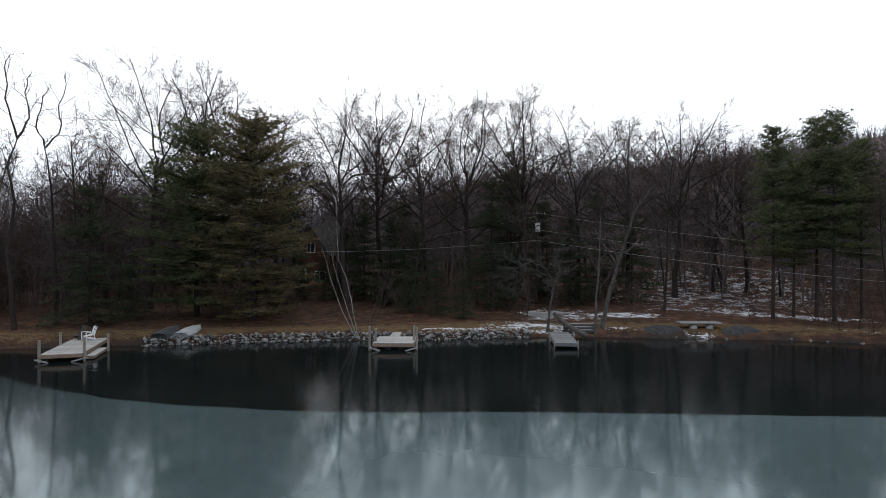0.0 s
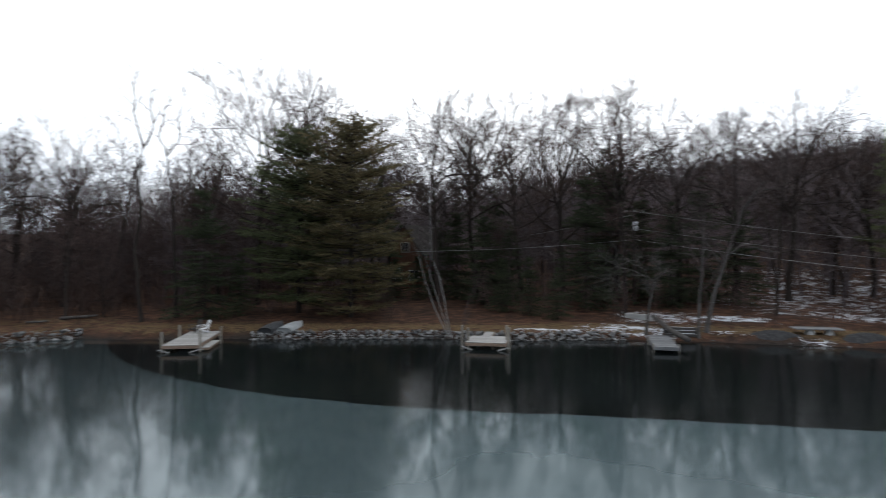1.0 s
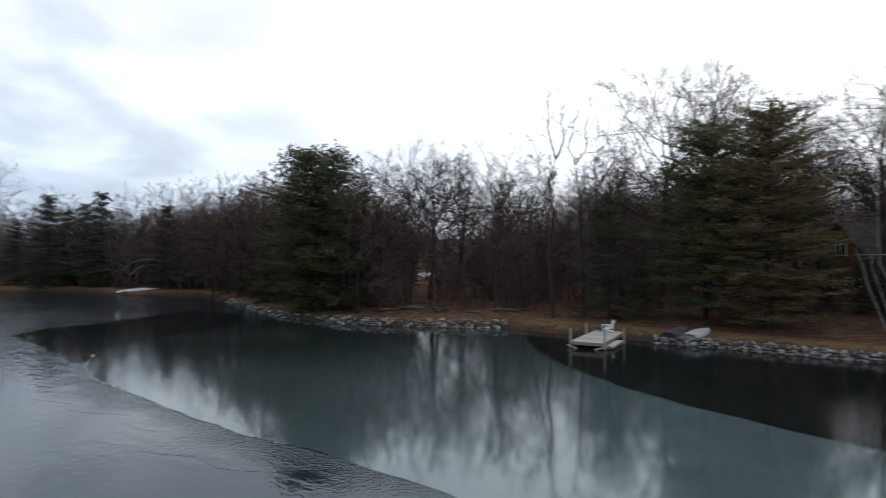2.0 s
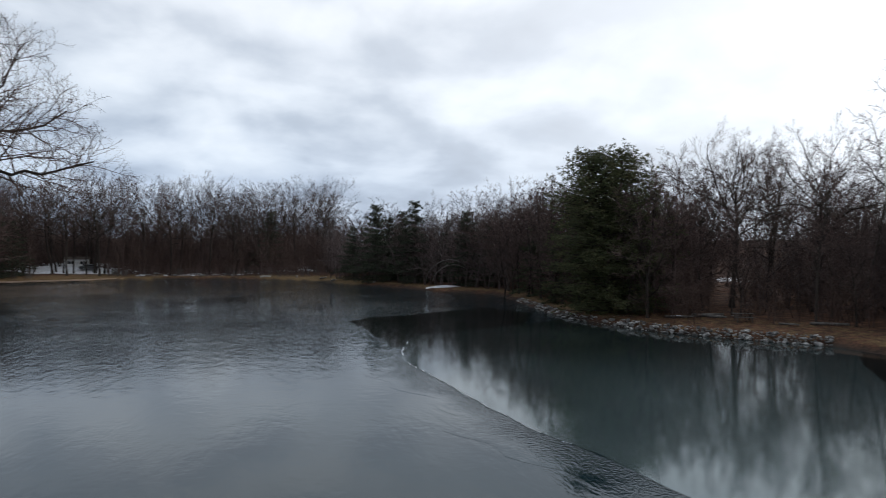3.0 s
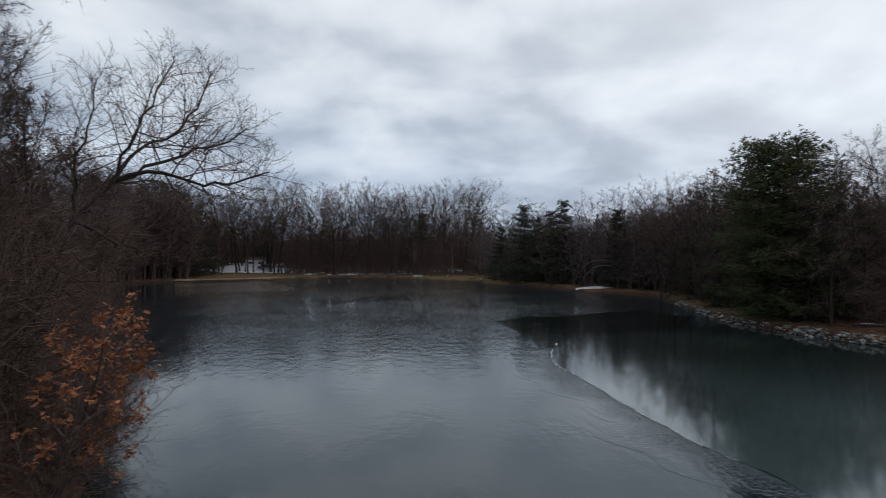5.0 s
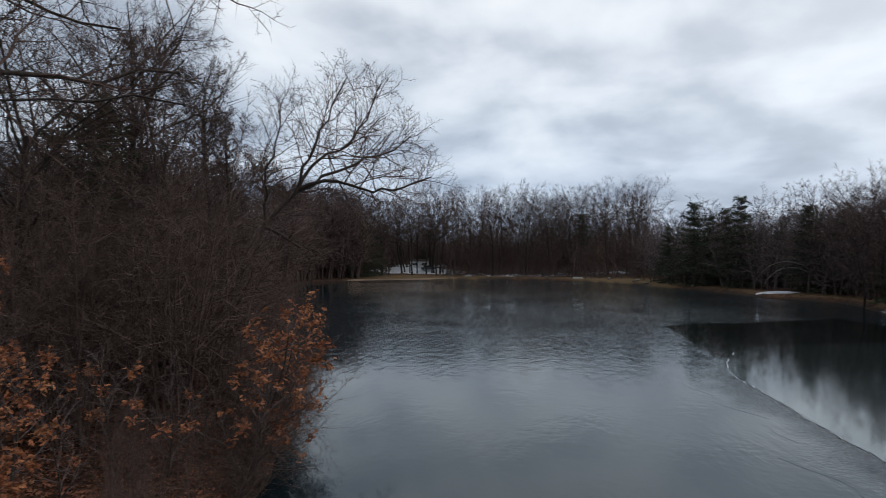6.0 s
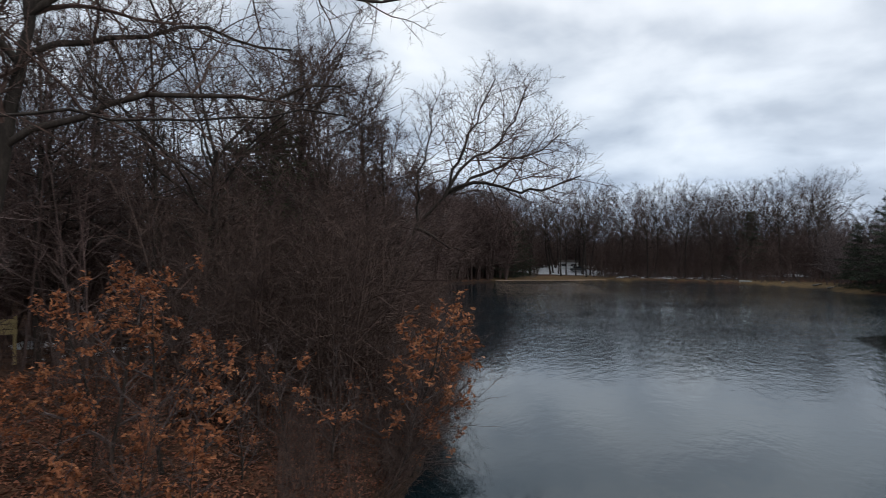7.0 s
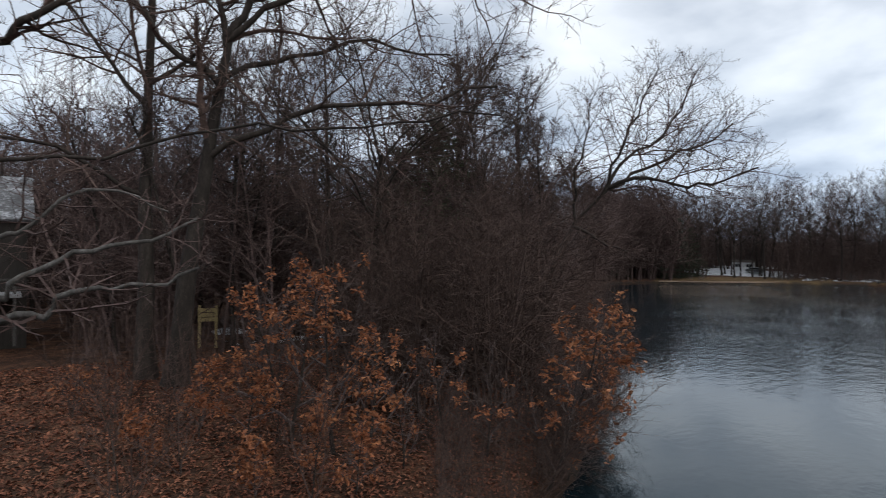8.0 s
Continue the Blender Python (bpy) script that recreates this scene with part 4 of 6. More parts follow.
woods(LIGHT, 50, 72, 78, 108, 8.2, 0.85, 1.1, "leafless grey-brown hardwood on low ground", NW_WOOD)
woods(LIGHT, 66, 84, 104, 150, 7.5, 0.9, 1.16, "small leafless tree on the headland", FAR_WOOD)
woods(FAR, 84, 119, 158, 184, 5.9, 1.26, 1.5, "tall leafless tree behind the far shore", FAR_WOOD)
for az, d, k in [(103.9, 163, 1.1), (104.8, 166, 1.2), (105.5, 169, 1.1), (103.2, 168, 1.2), (106.3, 165, 1.2)]:
    put_tree(FAR[1], az, d, k, None, "tall leafless tree behind the far shore", FAR_WOOD)
woods(OAKS, 126, 150, 30, 46, 10.0, 0.95, 1.2, BARE, W_WOOD)
woods(SLIM, 123, 162, 26, 46, 6.0, 0.7, 1.1, THIN, W_WOOD)
woods(LIGHT, 119, 172, 46, 80, 7.5, 0.9, 1.15, "leafless grey-brown tree of the west woods", W_WOOD)
woods(BRUSH, 121, 160, 14, 30, 2.4, 0.7, 1.3, "tangled leafless shrub on the bank", "shrubs on the west bank")
woods(BRUSH, -38, 66, 51, 64, 5.5, 0.6, 1.0, "leafless shrub behind the shore", "shrubs on the north bank", CLEAR_N)

for i, (az, d, k) in enumerate([(-33.6, 56, 1.15), (-34.8, 57, 1.3), (-35.8, 56.2, 1.2), (-36.8, 58, 1.4), (-32.6, 57.6, 0.9), (-38.0, 57, 1.3)]):
    put_tree(BRUSH[i % 3], az, d, k, None, "leafless reddish shrub near the water", "shrubs on the north bank")
for ob in OAKS + SLIM + LIGHT + FAR + BRUSH + HEM + [HEM_FAR, PINE_A, PINE_B, PINE_HIGH, PINE_SPIRE, PINE_TWIN] + ROUND:
    park(ob)


# woods too thick and far to count: trunks with tapering branches, one mesh a stretch


OPEN_VIEWS = [(10.2, 13.8, 76), (46.4, 49.0, 125), (102.4, 107.4, 178), (163.4, 181, 54), (151.8, 153.8, 37)]


def thicket(name, az0, az1, d0, d1, count, tall, boughs, twigs, mat, seed, label, edge=5.0, slim=1.0, bend=0.0, bow=False):
    rng = np.random.RandomState(seed)
    az, d = rng.uniform(az0, az1, count * 3), np.sqrt(rng.uniform(d0 * d0, d1 * d1, count * 3))
    x, y = -np.sin(np.radians(az)) * d, np.cos(np.radians(az)) * d
    keep = np.nonzero(shore_distance(x, y) > edge)[0][:count]
    keep = [i for i in keep if not any(a0 < az[i] < a1 and d[i] < far for a0, a1, far in OPEN_VIEWS)]
    x, y = x[keep], y[keep]
    n = len(x)
    root = np.stack([x, y, height(x, y) - 0.1], 1)
    tallness = tall * rng.uniform(0.6, 1.15, n)
    lean = rng.normal(0, 0.14, (n, 2)) * tallness[:, None]
    if bend:
        # the stems reach for the light over the water
        lean += bend * rng.uniform(0.3, 1.2, (n, 1)) * tallness[:, None] * np.stack([y, -x], 1) / np.hypot(x, y)[:, None]
    top = root + np.concatenate([lean, tallness[:, None]], 1)
    k = np.linspace(0, 1, 4)[:, None]
    lines = root[:, None] + (top - root)[:, None] * k + rng.normal(0, 0.022, (n, 4, 3)) * tallness[:, None, None] * k
    rad = 0.0075 * tallness[:, None] * slim * np.array([1, 0.75, 0.5, 0.12])
    pieces = [tubes(lines, rad, 3, rng)]
    lines, rad = sprout(rng, lines, rad, boughs, 0.14, 0.36, 58, 0.06, 0.16, 2, 0.62, 0.0015 * tall * slim)
    if twigs:
        pieces.append(tubes(lines, rad, 3, rng) if bow else spikes(lines, rad, rng))
        lines, rad = sprout(rng, lines, rad, twigs * 3, 0.12, 0.62, 54, 0.03, 0.1, 1, 0.55, 0.0009 * tall * slim)
    pieces.append(hairs(lines, rad, rng))
    me = array_mesh(name, pieces, mat)
    return tagged(new(name, me), label, "woods", kind="stuff")


thicket("hillside_woods", -45, 34, 68, 122, 850, 13.5, 13, 4, TWIG_LIT, 1, "dense leafless woods on the hillside", slim=1.2)
thicket("undergrowth", -19, 36, 57, 100, 560, 3.4, 9, 3, TWIG_RED, 2, "dense leafless undergrowth below the trees", slim=2.2)
thicket("hillside_woods", 21, 42, 68, 120, 300, 12.5, 13, 4, TWIG_RED, 35, "dense leafless woods behind the first dock", slim=1.1)
thicket("low_ground_woods", 34, 50, 64, 120, 190, 8.5, 13, 3, TWIG, 33, "leafless young woods on low ground", slim=1.2)
thicket("low_ground_woods", 49, 70, 62, 135, 560, 11.5, 13, 4, TWIG_RED, 3, "dense leafless woods on low ground", slim=1.2)
thicket("undergrowth", 36, 68, 60, 105, 700, 4.5, 9, 2, TWIG_SHADED, 4, "dense leafless undergrowth by the shore", slim=2.2)
thicket("shore_brush", 50, 68, 56, 110, 330, 5.0, 11, 3, TWIG_SHADED, 45, "dark leafless brush behind the shore stones", edge=2.2, slim=1.1)
thicket("headland_woods", 66, 84, 98, 170, 640, 11.5, 11, 3, TWIG, 5, "dense leafless woods on the headland", edge=2.5, slim=1.6)
thicket("far_bank_woods", 82, 119, 164, 225, 950, 14, 11, 3, TWIG_RED, 6, "dense leafless woods behind the far shore", slim=1.4)
thicket("far_bank_woods", 84, 119, 163, 215, 110, 17, 16, 4, TWIG, 16, "tall leafless woods behind the far shore", slim=1.5)
thicket("far_shore_brush", 110.3, 118, 112, 165, 520, 18, 14, 3, TWIG_RED, 17, "dense dark brush at the end of the pond", edge=0.6, slim=1.8)
# near brush, with the shade of the bank put into its twig colour
thicket("bank_brush", 116, 123, 15, 75, 300, 4.2, 12, 2, TWIG_SHADED, 18, "leafless brush hanging over the water", edge=0.1, slim=1.0, bend=0.55, bow=True)
thicket("bank_brush", 116, 123, 13.5, 27, 260, 2.8, 12, 2, TWIG_SHADED, 28, "leafless brush hanging over the near water", edge=0.05, slim=0.9, bend=0.7, bow=True)
thicket("bank_tangle", 119, 132, 12.8, 21, 190, 2.1, 10, 1, TWIG_SHADED, 34, "dark tangled brush over the leafy bank", edge=0.1, slim=0.9, bow=True)
thicket("shore_debris", 84, 111, 146, 166, 420, 1.8, 8, 1, BARK_GREY, 29, "grey brushwood lying along the far shore", edge=0.3, slim=4)
thicket("undergrowth", 83, 119, 150, 200, 1300, 9.5, 10, 3, TWIG_SHADED, 7, "leafless undergrowth behind the far shore", edge=3.0, slim=1.1)
thicket("far_shore_brush", 84, 101.5, 146, 172, 520, 3.2, 10, 2, TWIG_RED, 47, "reddish leafless brush along the far shore", edge=0.6, slim=1.6)
thicket("west_woods", 116.5, 128, 26, 110, 430, 12, 15, 4, TWIG_RED, 19, "dense leafless woods at the water's edge", slim=1.1)
thicket("west_woods", 147, 178, 30, 46, 95, 16, 14, 3, TWIG_RED, 43, "tall leafless young trees on the west bank", slim=0.8, bow=True)
thicket("west_woods", 122, 141, 21, 34, 170, 8.5, 13, 3, TWIG_SHADED, 41, "dense leafless young trees on the west bank", edge=1.5, slim=1.0, bow=True)
thicket("west_woods", 119, 175, 36, 95, 560, 14.5, 13, 4, TWIG_RED, 8, "dense leafless woods on the west bank", slim=1.2)
thicket("west_woods", 158, 184, 56, 86, 170, 15, 13, 3, TWIG_RED, 48, "dense leafless woods behind the house", slim=1.1)
thicket("undergrowth", 121, 172, 25, 60, 620, 3.4, 9, 1, TWIG_SHADED, 9, "dense leafless undergrowth on the west bank", edge=1.5, slim=1.1)
# the paler twig colour stands in for haze over the ridge
thicket("ridge_woods", -75, 20, 125, 480, 5000, 8.5, 7, 0, TWIG_LIT, 10, "leafless woods on the distant ridge", slim=4)
thicket("distant_woods", 20, 180, 130, 330, 1900, 9, 9, 0, TWIG_RED, 11, "leafless woods on the distant low ridge", slim=4)

# ---- things on the banks ----


def box_bm(sx, sy, sz, bevel=0.012, at=(0, 0, 0), bm=None, turn=None):
    """A box of that size standing on the given point, edges rounded."""
    bm = bm or bmesh.new()
    made = bmesh.ops.create_cube(bm, size=1.0)["verts"]
    m = Matrix.Translation((at[0], at[1], at[2] + sz / 2)) @ (turn or Matrix.Identity(4)) @ Matrix.Diagonal((sx, sy, sz, 1))
    bmesh.ops.transform(bm, matrix=m, verts=made)
    if bevel:
        bmesh.ops.bevel(bm, geom=list({e for v in made for e in v.link_edges}), offset=bevel, segments=1, affect="EDGES", profile=0.5)
    return bm


def to_mesh(bm, name, mat, smooth=False):
    me = bpy.data.meshes.new(name)
    bmesh.ops.recalc_face_normals(bm, faces=bm.faces[:])
    bm.to_mesh(me)
    bm.free()
    me.materials.append(mat)
    if smooth:
        me.polygons.foreach_set("use_smooth", [True] * len(me.polygons))
    return me


def tube_mesh(name, pts, radii, sides, mat):
    b = Buffer()
    b.tube([Vector(p) for p in pts], radii, sides)
    first, n = list(range(sides)), len(b.v)
    b.f.append(tuple(reversed(first)))
    if len(b.v) >= 2 * sides and radii[-1] >= 0.006:
        b.f.append(tuple(range(n - sides, n)))
    return b.mesh(name, mat, True)


def at(ob, x, y, z=0, rx=0, ry=0, rz=0):
    ob.matrix_basis = pose(x, y, z, rx, ry, rz)
    return ob


def beam_between(name, a, b, w, h, mat, parent, label=""):
    a, b = Vector(a), Vector(b)
    d = b - a
    me = to_mesh(box_bm(d.length, w, h), name, mat)
    ob = part(name, me, parent, label)
    ob.matrix_basis = Matrix.Translation((a + b) / 2) @ d.to_track_quat("X", "Z").to_matrix().to_4x4() @ Matrix.Translation((0, 0, -h / 2))
    return ob


def dock(name, x, y, turn, width, length, deck_z, posts, label, step=None, gang=None, braces=True, post_h=1.0, wood=PLANK, post_w=0.14):
    """A timber dock: origin in the middle of its outer edge, y towards the shore."""
    root = at(new(name), x, y, 0, 0, 0, turn)
    pitch, frame_wood = 0.15, PLANK_DARK if wood is PLANK_DARK else TIMBER
    plank = to_mesh(box_bm(width, pitch - 0.012, 0.04), "plank", wood)
    for i in range(int(length / pitch)):
        at(part("plank", plank, root), 0.01 * ((i * 7) % 3 - 1), (i + 0.5) * pitch, deck_z - 0.04)
    for sx in (-1, 1):
        beam_between("side_beam", (sx * (width / 2 - 0.03), 0, deck_z - 0.16), (sx * (width / 2 - 0.03), length, deck_z - 0.16), 0.05, 0.22, frame_wood, root)
    beam_between("end_beam", (-width / 2, -0.03, deck_z - 0.15), (width / 2, -0.03, deck_z - 0.15), 0.05, 0.20, frame_wood, root)
    post = to_mesh(box_bm(post_w, post_w, post_h + deck_z + 0.9, 0.015), "post", POST)
    cap = to_mesh(box_bm(post_w + 0.03, post_w + 0.03, 0.05, 0.015), "post_cap", POST)
    for px, py, ph in posts:
        p = at(part("post", post, root), px, py, ph - post_h - 0.9)
        at(part("post_cap", cap, p), 0, 0, post_h + deck_z + 0.9)
    if braces:
        for sx in (-1, 1):
            beam_between("brace", (sx * (width / 2 + 0.18), -0.18, 0.22), (sx * (width / 2 - 0.55), -0.22, 0.02), 0.05, 0.09, PLANK, root)
            beam_between("brace", (sx * (width / 2 + 0.18), -0.18, 0.22), (sx * (width / 2 + 0.18), 0.9, 0.02), 0.05, 0.09, PLANK, root)
    if step:
        sx, y0, y1, sz, sw = step
        for k in range(3):
            beam_between("step_plank", (sx + (k - 1) * sw / 3, y0, sz), (sx + (k - 1) * sw / 3, y1, sz), sw / 3 - 0.012, 0.04, PLANK, root)
        beam_between("step_beam", (sx, y0, sz - 0.12), (sx, y1, sz - 0.12), sw * 0.9, 0.14, TIMBER, root)
    if gang:
        gx, gw, gl = gang
        gp = to_mesh(box_bm(gw, pitch - 0.012, 0.04), "gangway_plank", PLANK)
        for i in range(int(gl / pitch)):
            at(part("gangway_plank", gp, root), gx, length + (i + 0.5) * pitch, deck_z - 0.03 + 0.03 * i * pitch)
        for sx in (-1, 1):
            beam_between("gangway_beam", (gx + sx * gw / 2, length, deck_z - 0.14), (gx + sx * gw / 2, length + gl, deck_z - 0.14 + 0.03 * gl), 0.05, 0.15, TIMBER, root)
    return tagged(root, label, "dock", "docks along the north shore")


dock("dock", -23.65, 37.0, 17, 2.35, 6.9, 0.5, [(-1.2, 0.1, 0.85), (-1.2, 4.2, 0.8), (1.25, 0.15, 0.9), (1.85, 3.6, 0.7)], "weathered grey plank dock with square wooden posts", step=(1.5, 0.4, 3.7, 0.24, 0.55))
dock("dock", -3.45, 41.2, -2, 2.85, 3.2, 0.52, [(-1.62, 0.0, 1.1), (-1.3, 0.7, 0.85), (1.35, 1.4, 1.0), (1.62, 0.2, 1.0)], "short weathered grey plank dock on a floating frame", gang=(-0.25, 0.7, 1.9))
dock("dock", 8.65, 41.9, -5, 1.6, 5.6, 0.42, [(-0.82, 0.1, 0.12), (0.82, 0.1, 0.12), (-0.85, 3.2, 0.2), (0.85, 3.0, 0.35)], "narrow dark grey plank dock with thin posts", braces=False, wood=PLANK_DARK, post_w=0.08)


def garden_chair(x, y, z, turn, mat, label):
    root = at(new("garden_chair"), x, y, z, 0, 0, turn)
    slat = to_mesh(box_bm(0.085, 0.024, 0.72, 0.01), "back_slat", mat)
    for i in range(5):
        s = part("back_slat", slat, root)
        at(s, (i - 2) * 0.105, 0.22 + 0.02 * abs(i - 2), 0.32 - 0.03 * abs(i - 2), -18, 0, (2 - i) * 3)
    seat = to_mesh(box_bm(0.09, 0.5, 0.022, 0.008), "seat_slat", mat)
    for i in range(5):
        at(part("seat_slat", seat, root), (i - 2) * 0.105, -0.05, 0.34, 8, 0, 0)
    for sx in (-1, 1):
        part("arm", to_mesh(box_bm(0.12, 0.68, 0.025, 0.01, (sx * 0.34, -0.04, 0.58)), "arm", mat), root)
        part("front_leg", to_mesh(box_bm(0.10, 0.03, 0.58, 0.008, (sx * 0.32, -0.32, 0)), "front_leg", mat), root)
        part("back_leg", to_mesh(box_bm(0.03, 0.62, 0.12, 0.008, (sx * 0.28, 0.08, 0.10), None, Matrix.Rotation(radians(-16), 4, "X")), "back_leg", mat), root)
        part("arm_prop", to_mesh(box_bm(0.08, 0.03, 0.56, 0.008, (sx * 0.32, 0.25, 0.02)), "arm_prop", mat), root)
    return tagged(root, label, "chair")


WHITE = material("white_plastic", [(0.3, (0.66, 0.67, 0.68)), (0.5, (0.76, 0.77, 0.78)), (0.7, (0.82, 0.82, 0.83))], 3, 0.5, 0.05, 20, 0.05)
garden_chair(-25.25, 42.6, 0.5, -35, WHITE, "white slatted garden chair on the dock")
garden_chair(-26.1, 42.9, 0.5, -20, OLD_BOARD, "dark weathered wooden garden chair on the dock")


def rowing_boat(x, y, z, turn, length, beam_w, mat, trim, label):
    """A small boat lying keel up."""
    n, m = 14, 9
    verts, faces = [], []
    for i in range(n):
        f = i / (n - 1)
        half = beam_w / 2 * (1 - max(0, (f - 0.35) / 0.65) ** 2.2 * 0.93) * (0.88 + 0.12 * min(1, f / 0.3))
        deep = 0.46 * (1 - 0.35 * max(0, (f - 0.5) / 0.5) ** 2)
        for j in range(m):
            a = math.pi * j / (m - 1)
            cx, cz = math.cos(a), math.sin(a)
            verts.append((half * math.copysign(abs(cx) ** 0.7, cx), f * length, deep * abs(cz) ** 0.55))
    for i in range(n - 1):
        for j in range(m - 1):
            a = i * m + j
            faces.append((a, a + 1, a + m + 1, a + m))
    faces.append(tuple(range(m)))
    root = at(new("rowing_boat"), x, y, z, 4, 0, turn)
    part("hull", make_mesh("hull", verts, faces, mat, True), root)
    for sx in (-1, 1):
        rail = [(sx * (beam_w / 2 * (1 - max(0, (f - 0.35) / 0.65) ** 2.2 * 0.93) * (0.88 + 0.12 * min(1, f / 0.3)) + 0.015), f * length, 0.02) for f in (0, 0.2, 0.4, 0.6, 0.8, 0.92, 1)]
        part("gunwale", tube_mesh("gunwale", rail, [0.03] * 7, 5, trim), root)
    part("keel", tube_mesh("keel", [(0, 0.02, 0.465), (0, length * 0.5, 0.465), (0, length * 0.98, 0.32)], [0.02] * 3, 5, trim), root)
    for sx in (-1, 1):
        part("hull_strake", tube_mesh("hull_strake", [(sx * beam_w * 0.26, 0.03, 0.452), (sx * beam_w * 0.26, length * 0.45, 0.455), (sx * beam_w * 0.16, length * 0.8, 0.40)], [0.014] * 3, 4, trim), root)
    return tagged(root, label, "boat", "upturned boats")


DARK_HULL = material("dark_green_grey_hull", [(0.3, (0.035, 0.038, 0.042)), (0.5, (0.06, 0.064, 0.068)), (0.7, (0.10, 0.10, 0.105))], 2, 0.55, 0.1, 14, 0.0)
ALLOY = material("dull_aluminium_hull", [(0.3, (0.30, 0.32, 0.32)), (0.5, (0.46, 0.48, 0.48)), (0.7, (0.60, 0.61, 0.60))], 2, 0.5, 0.1, 14, 0.0, metal=0.2)
rowing_boat(*polar(25.45, 48.5), 0.36, 4, 3.9, 1.35, DARK_HULL, DARK_HULL, "dark rowing boat lying upside down on the bank")
rowing_boat(*polar(23.75, 48.3), 0.36, 1, 3.9, 1.3, ALLOY, ALLOY, "pale aluminium rowing boat upside down on the bank")


# stones of the shore
def stone_mesh(seed):
    rng = random.Random(seed)
    bm = bmesh.new()
    bmesh.ops.create_icosphere(bm, subdivisions=1, radius=0.5)
    stretch = Vector((rng.uniform(0.8, 1.5), rng.uniform(0.6, 1.1), rng.uniform(0.4, 0.8)))
    for v in bm.verts:
        v.co = Vector((v.co.x * stretch.x, v.co.y * stretch.y, v.co.z * stretch.z)) * rng.uniform(0.62, 1.2)
    return to_mesh(bm, "rock", ROCK)


STONES = [stone_mesh(200 + i) for i in range(7)]


def shore_walk(rows, step, rng):
    pts = [polar(a, d) for a, d in rows]
    for (ax, ay), (bx, by) in zip(pts, pts[1:]):
        n = max(1, int(math.hypot(bx - ax, by - ay) / step))
        ux, uy = (bx - ax) / n, (by - ay) / n
        for i in range(n):
            yield ax + ux * (i + rng.random()), ay + uy * (i + rng.random()), -uy / math.hypot(ux, uy), ux / math.hypot(ux, uy)


def stone_bank(name, rows, tiers, step, size, label, seed):
    """Stones lying up the bank in tiers; rows: azimuth and distance along the water's edge, land to the left or right of it."""
    rng = random.Random(seed)
    root = new(name)
    for back, up in tiers:
        for x, y, nx, ny in shore_walk(rows, step, rng):
            if shore_distance(np.array([x + nx]), np.array([y + ny]))[0] < shore_distance(np.array([x]), np.array([y]))[0]:
                nx, ny = -nx, -ny
            k = size * rng.choice((0.45, 0.6, 0.8, 1.0, 1.3, 1.7)) * rng.uniform(0.85, 1.15)
            px, py = x + nx * (back + rng.uniform(-0.15, 0.15)), y + ny * (back + rng.uniform(-0.15, 0.15))
            ob = part("rock", rng.choice(STONES), root)
            ob.matrix_basis = pose(px, py, up + rng.uniform(-0.06, 0.06), rng.uniform(-25, 25), rng.uniform(-25, 25), rng.uniform(0, 360)) @ Matrix.Diagonal((k, k, k, 1))
    return tagged(root, label, "rocks", kind="structure")


TIERS = [(0.05, 0.04), (0.3, 0.2), (0.55, 0.36), (0.85, 0.48)]
stone_bank("riprap", [(26.8, 48.2), (17.5, 46.8), (12.0, 46.4)], TIERS, 0.2, 0.30, "jumbled grey rocks along the water below the pines", 3)
stone_bank("riprap", [(12.0, 46.4), (7.8, 46.1), (2.4, 45.5)], TIERS, 0.2, 0.30, "jumbled grey rocks along the mossy edge", 13)
stone_bank("riprap", [(2.4, 45.5), (-4.6, 47.0), (-8.5, 47.7)], TIERS, 0.2, 0.30, "jumbled grey rocks with snow behind them", 23)
stone_bank("stone_wall", [(40, 54.0), (46.2, 54.2), (52.9, 55.8), (57.0, 59.0)], [(0.05, 0.06), (0.25, 0.26), (0.45, 0.46), (0.7, 0.64)], 0.30, 0.36, "rough grey dry-stone bank with grass above", 4)
stone_bank("stone_wall", [(57.0, 59.0), (61.5, 64.7), (63.6, 72.3), (66.2, 86)], [(0.1, 0.05), (0.5, 0.25), (0.9, 0.42)], 0.42, 0.36, "rough grey stones along the point", 5)
stone_bank("riprap", [(-9, 47.9), (-15.6, 49.2), (-19, 49.5), (-29.8, 52.9), (-36, 54.2)], [(0.15, 0.02)], 1.1, 0.3, "scattered small rocks at the grassy edge", 6)

# log, slab, timbers and footbridge near the narrow dock
log = at(new("log"), 10.05, 44.6, 0.62, 0, 0, 0)
part("log_bark", tube_mesh("log_bark", [(0.5, -0.6, 0), (0.05, 3, 0.2), (-0.35, 7.5, 0.75)], [0.19, 0.2, 0.17], 9, BARK_GREY), log)
tagged(log, "old pale log lying up the bank", "log")


def simple(name, bm, mat, label, category, x, y, z, turn=0, tilt=0):
    ob = new(name)
    part(name + "_body", to_mesh(bm, name, mat), ob)
    at(ob, x, y, z, tilt, 0, turn)
    return tagged(ob, label, category)


CONCRETE = material("grey_concrete", [(0.3, (0.22, 0.22, 0.21)), (0.5, (0.34, 0.34, 0.33)), (0.7, (0.46, 0.46, 0.45))], 2, 0.9, 0.4, 18, 0.1)
GRAVEL = material("grey_gravel", [(0.3, (0.018, 0.018, 0.018)), (0.5, (0.042, 0.041, 0.041)), (0.7, (0.10, 0.10, 0.10))], 6, 0.95, 0.8, 30, 0.1)
slab_x, slab_y = polar(-9.3, 54.8)
simple("low_wall", box_bm(2.5, 0.35, 0.55, 0.05), CONCRETE, "low pale concrete wall dusted with snow", "wall", slab_x, slab_y, ground_z(slab_x, slab_y) - 0.1, -38)
stack = at(new("timber_steps"), 11.0, 48.0, ground_z(11.0, 48.0), 0, 0, -3)
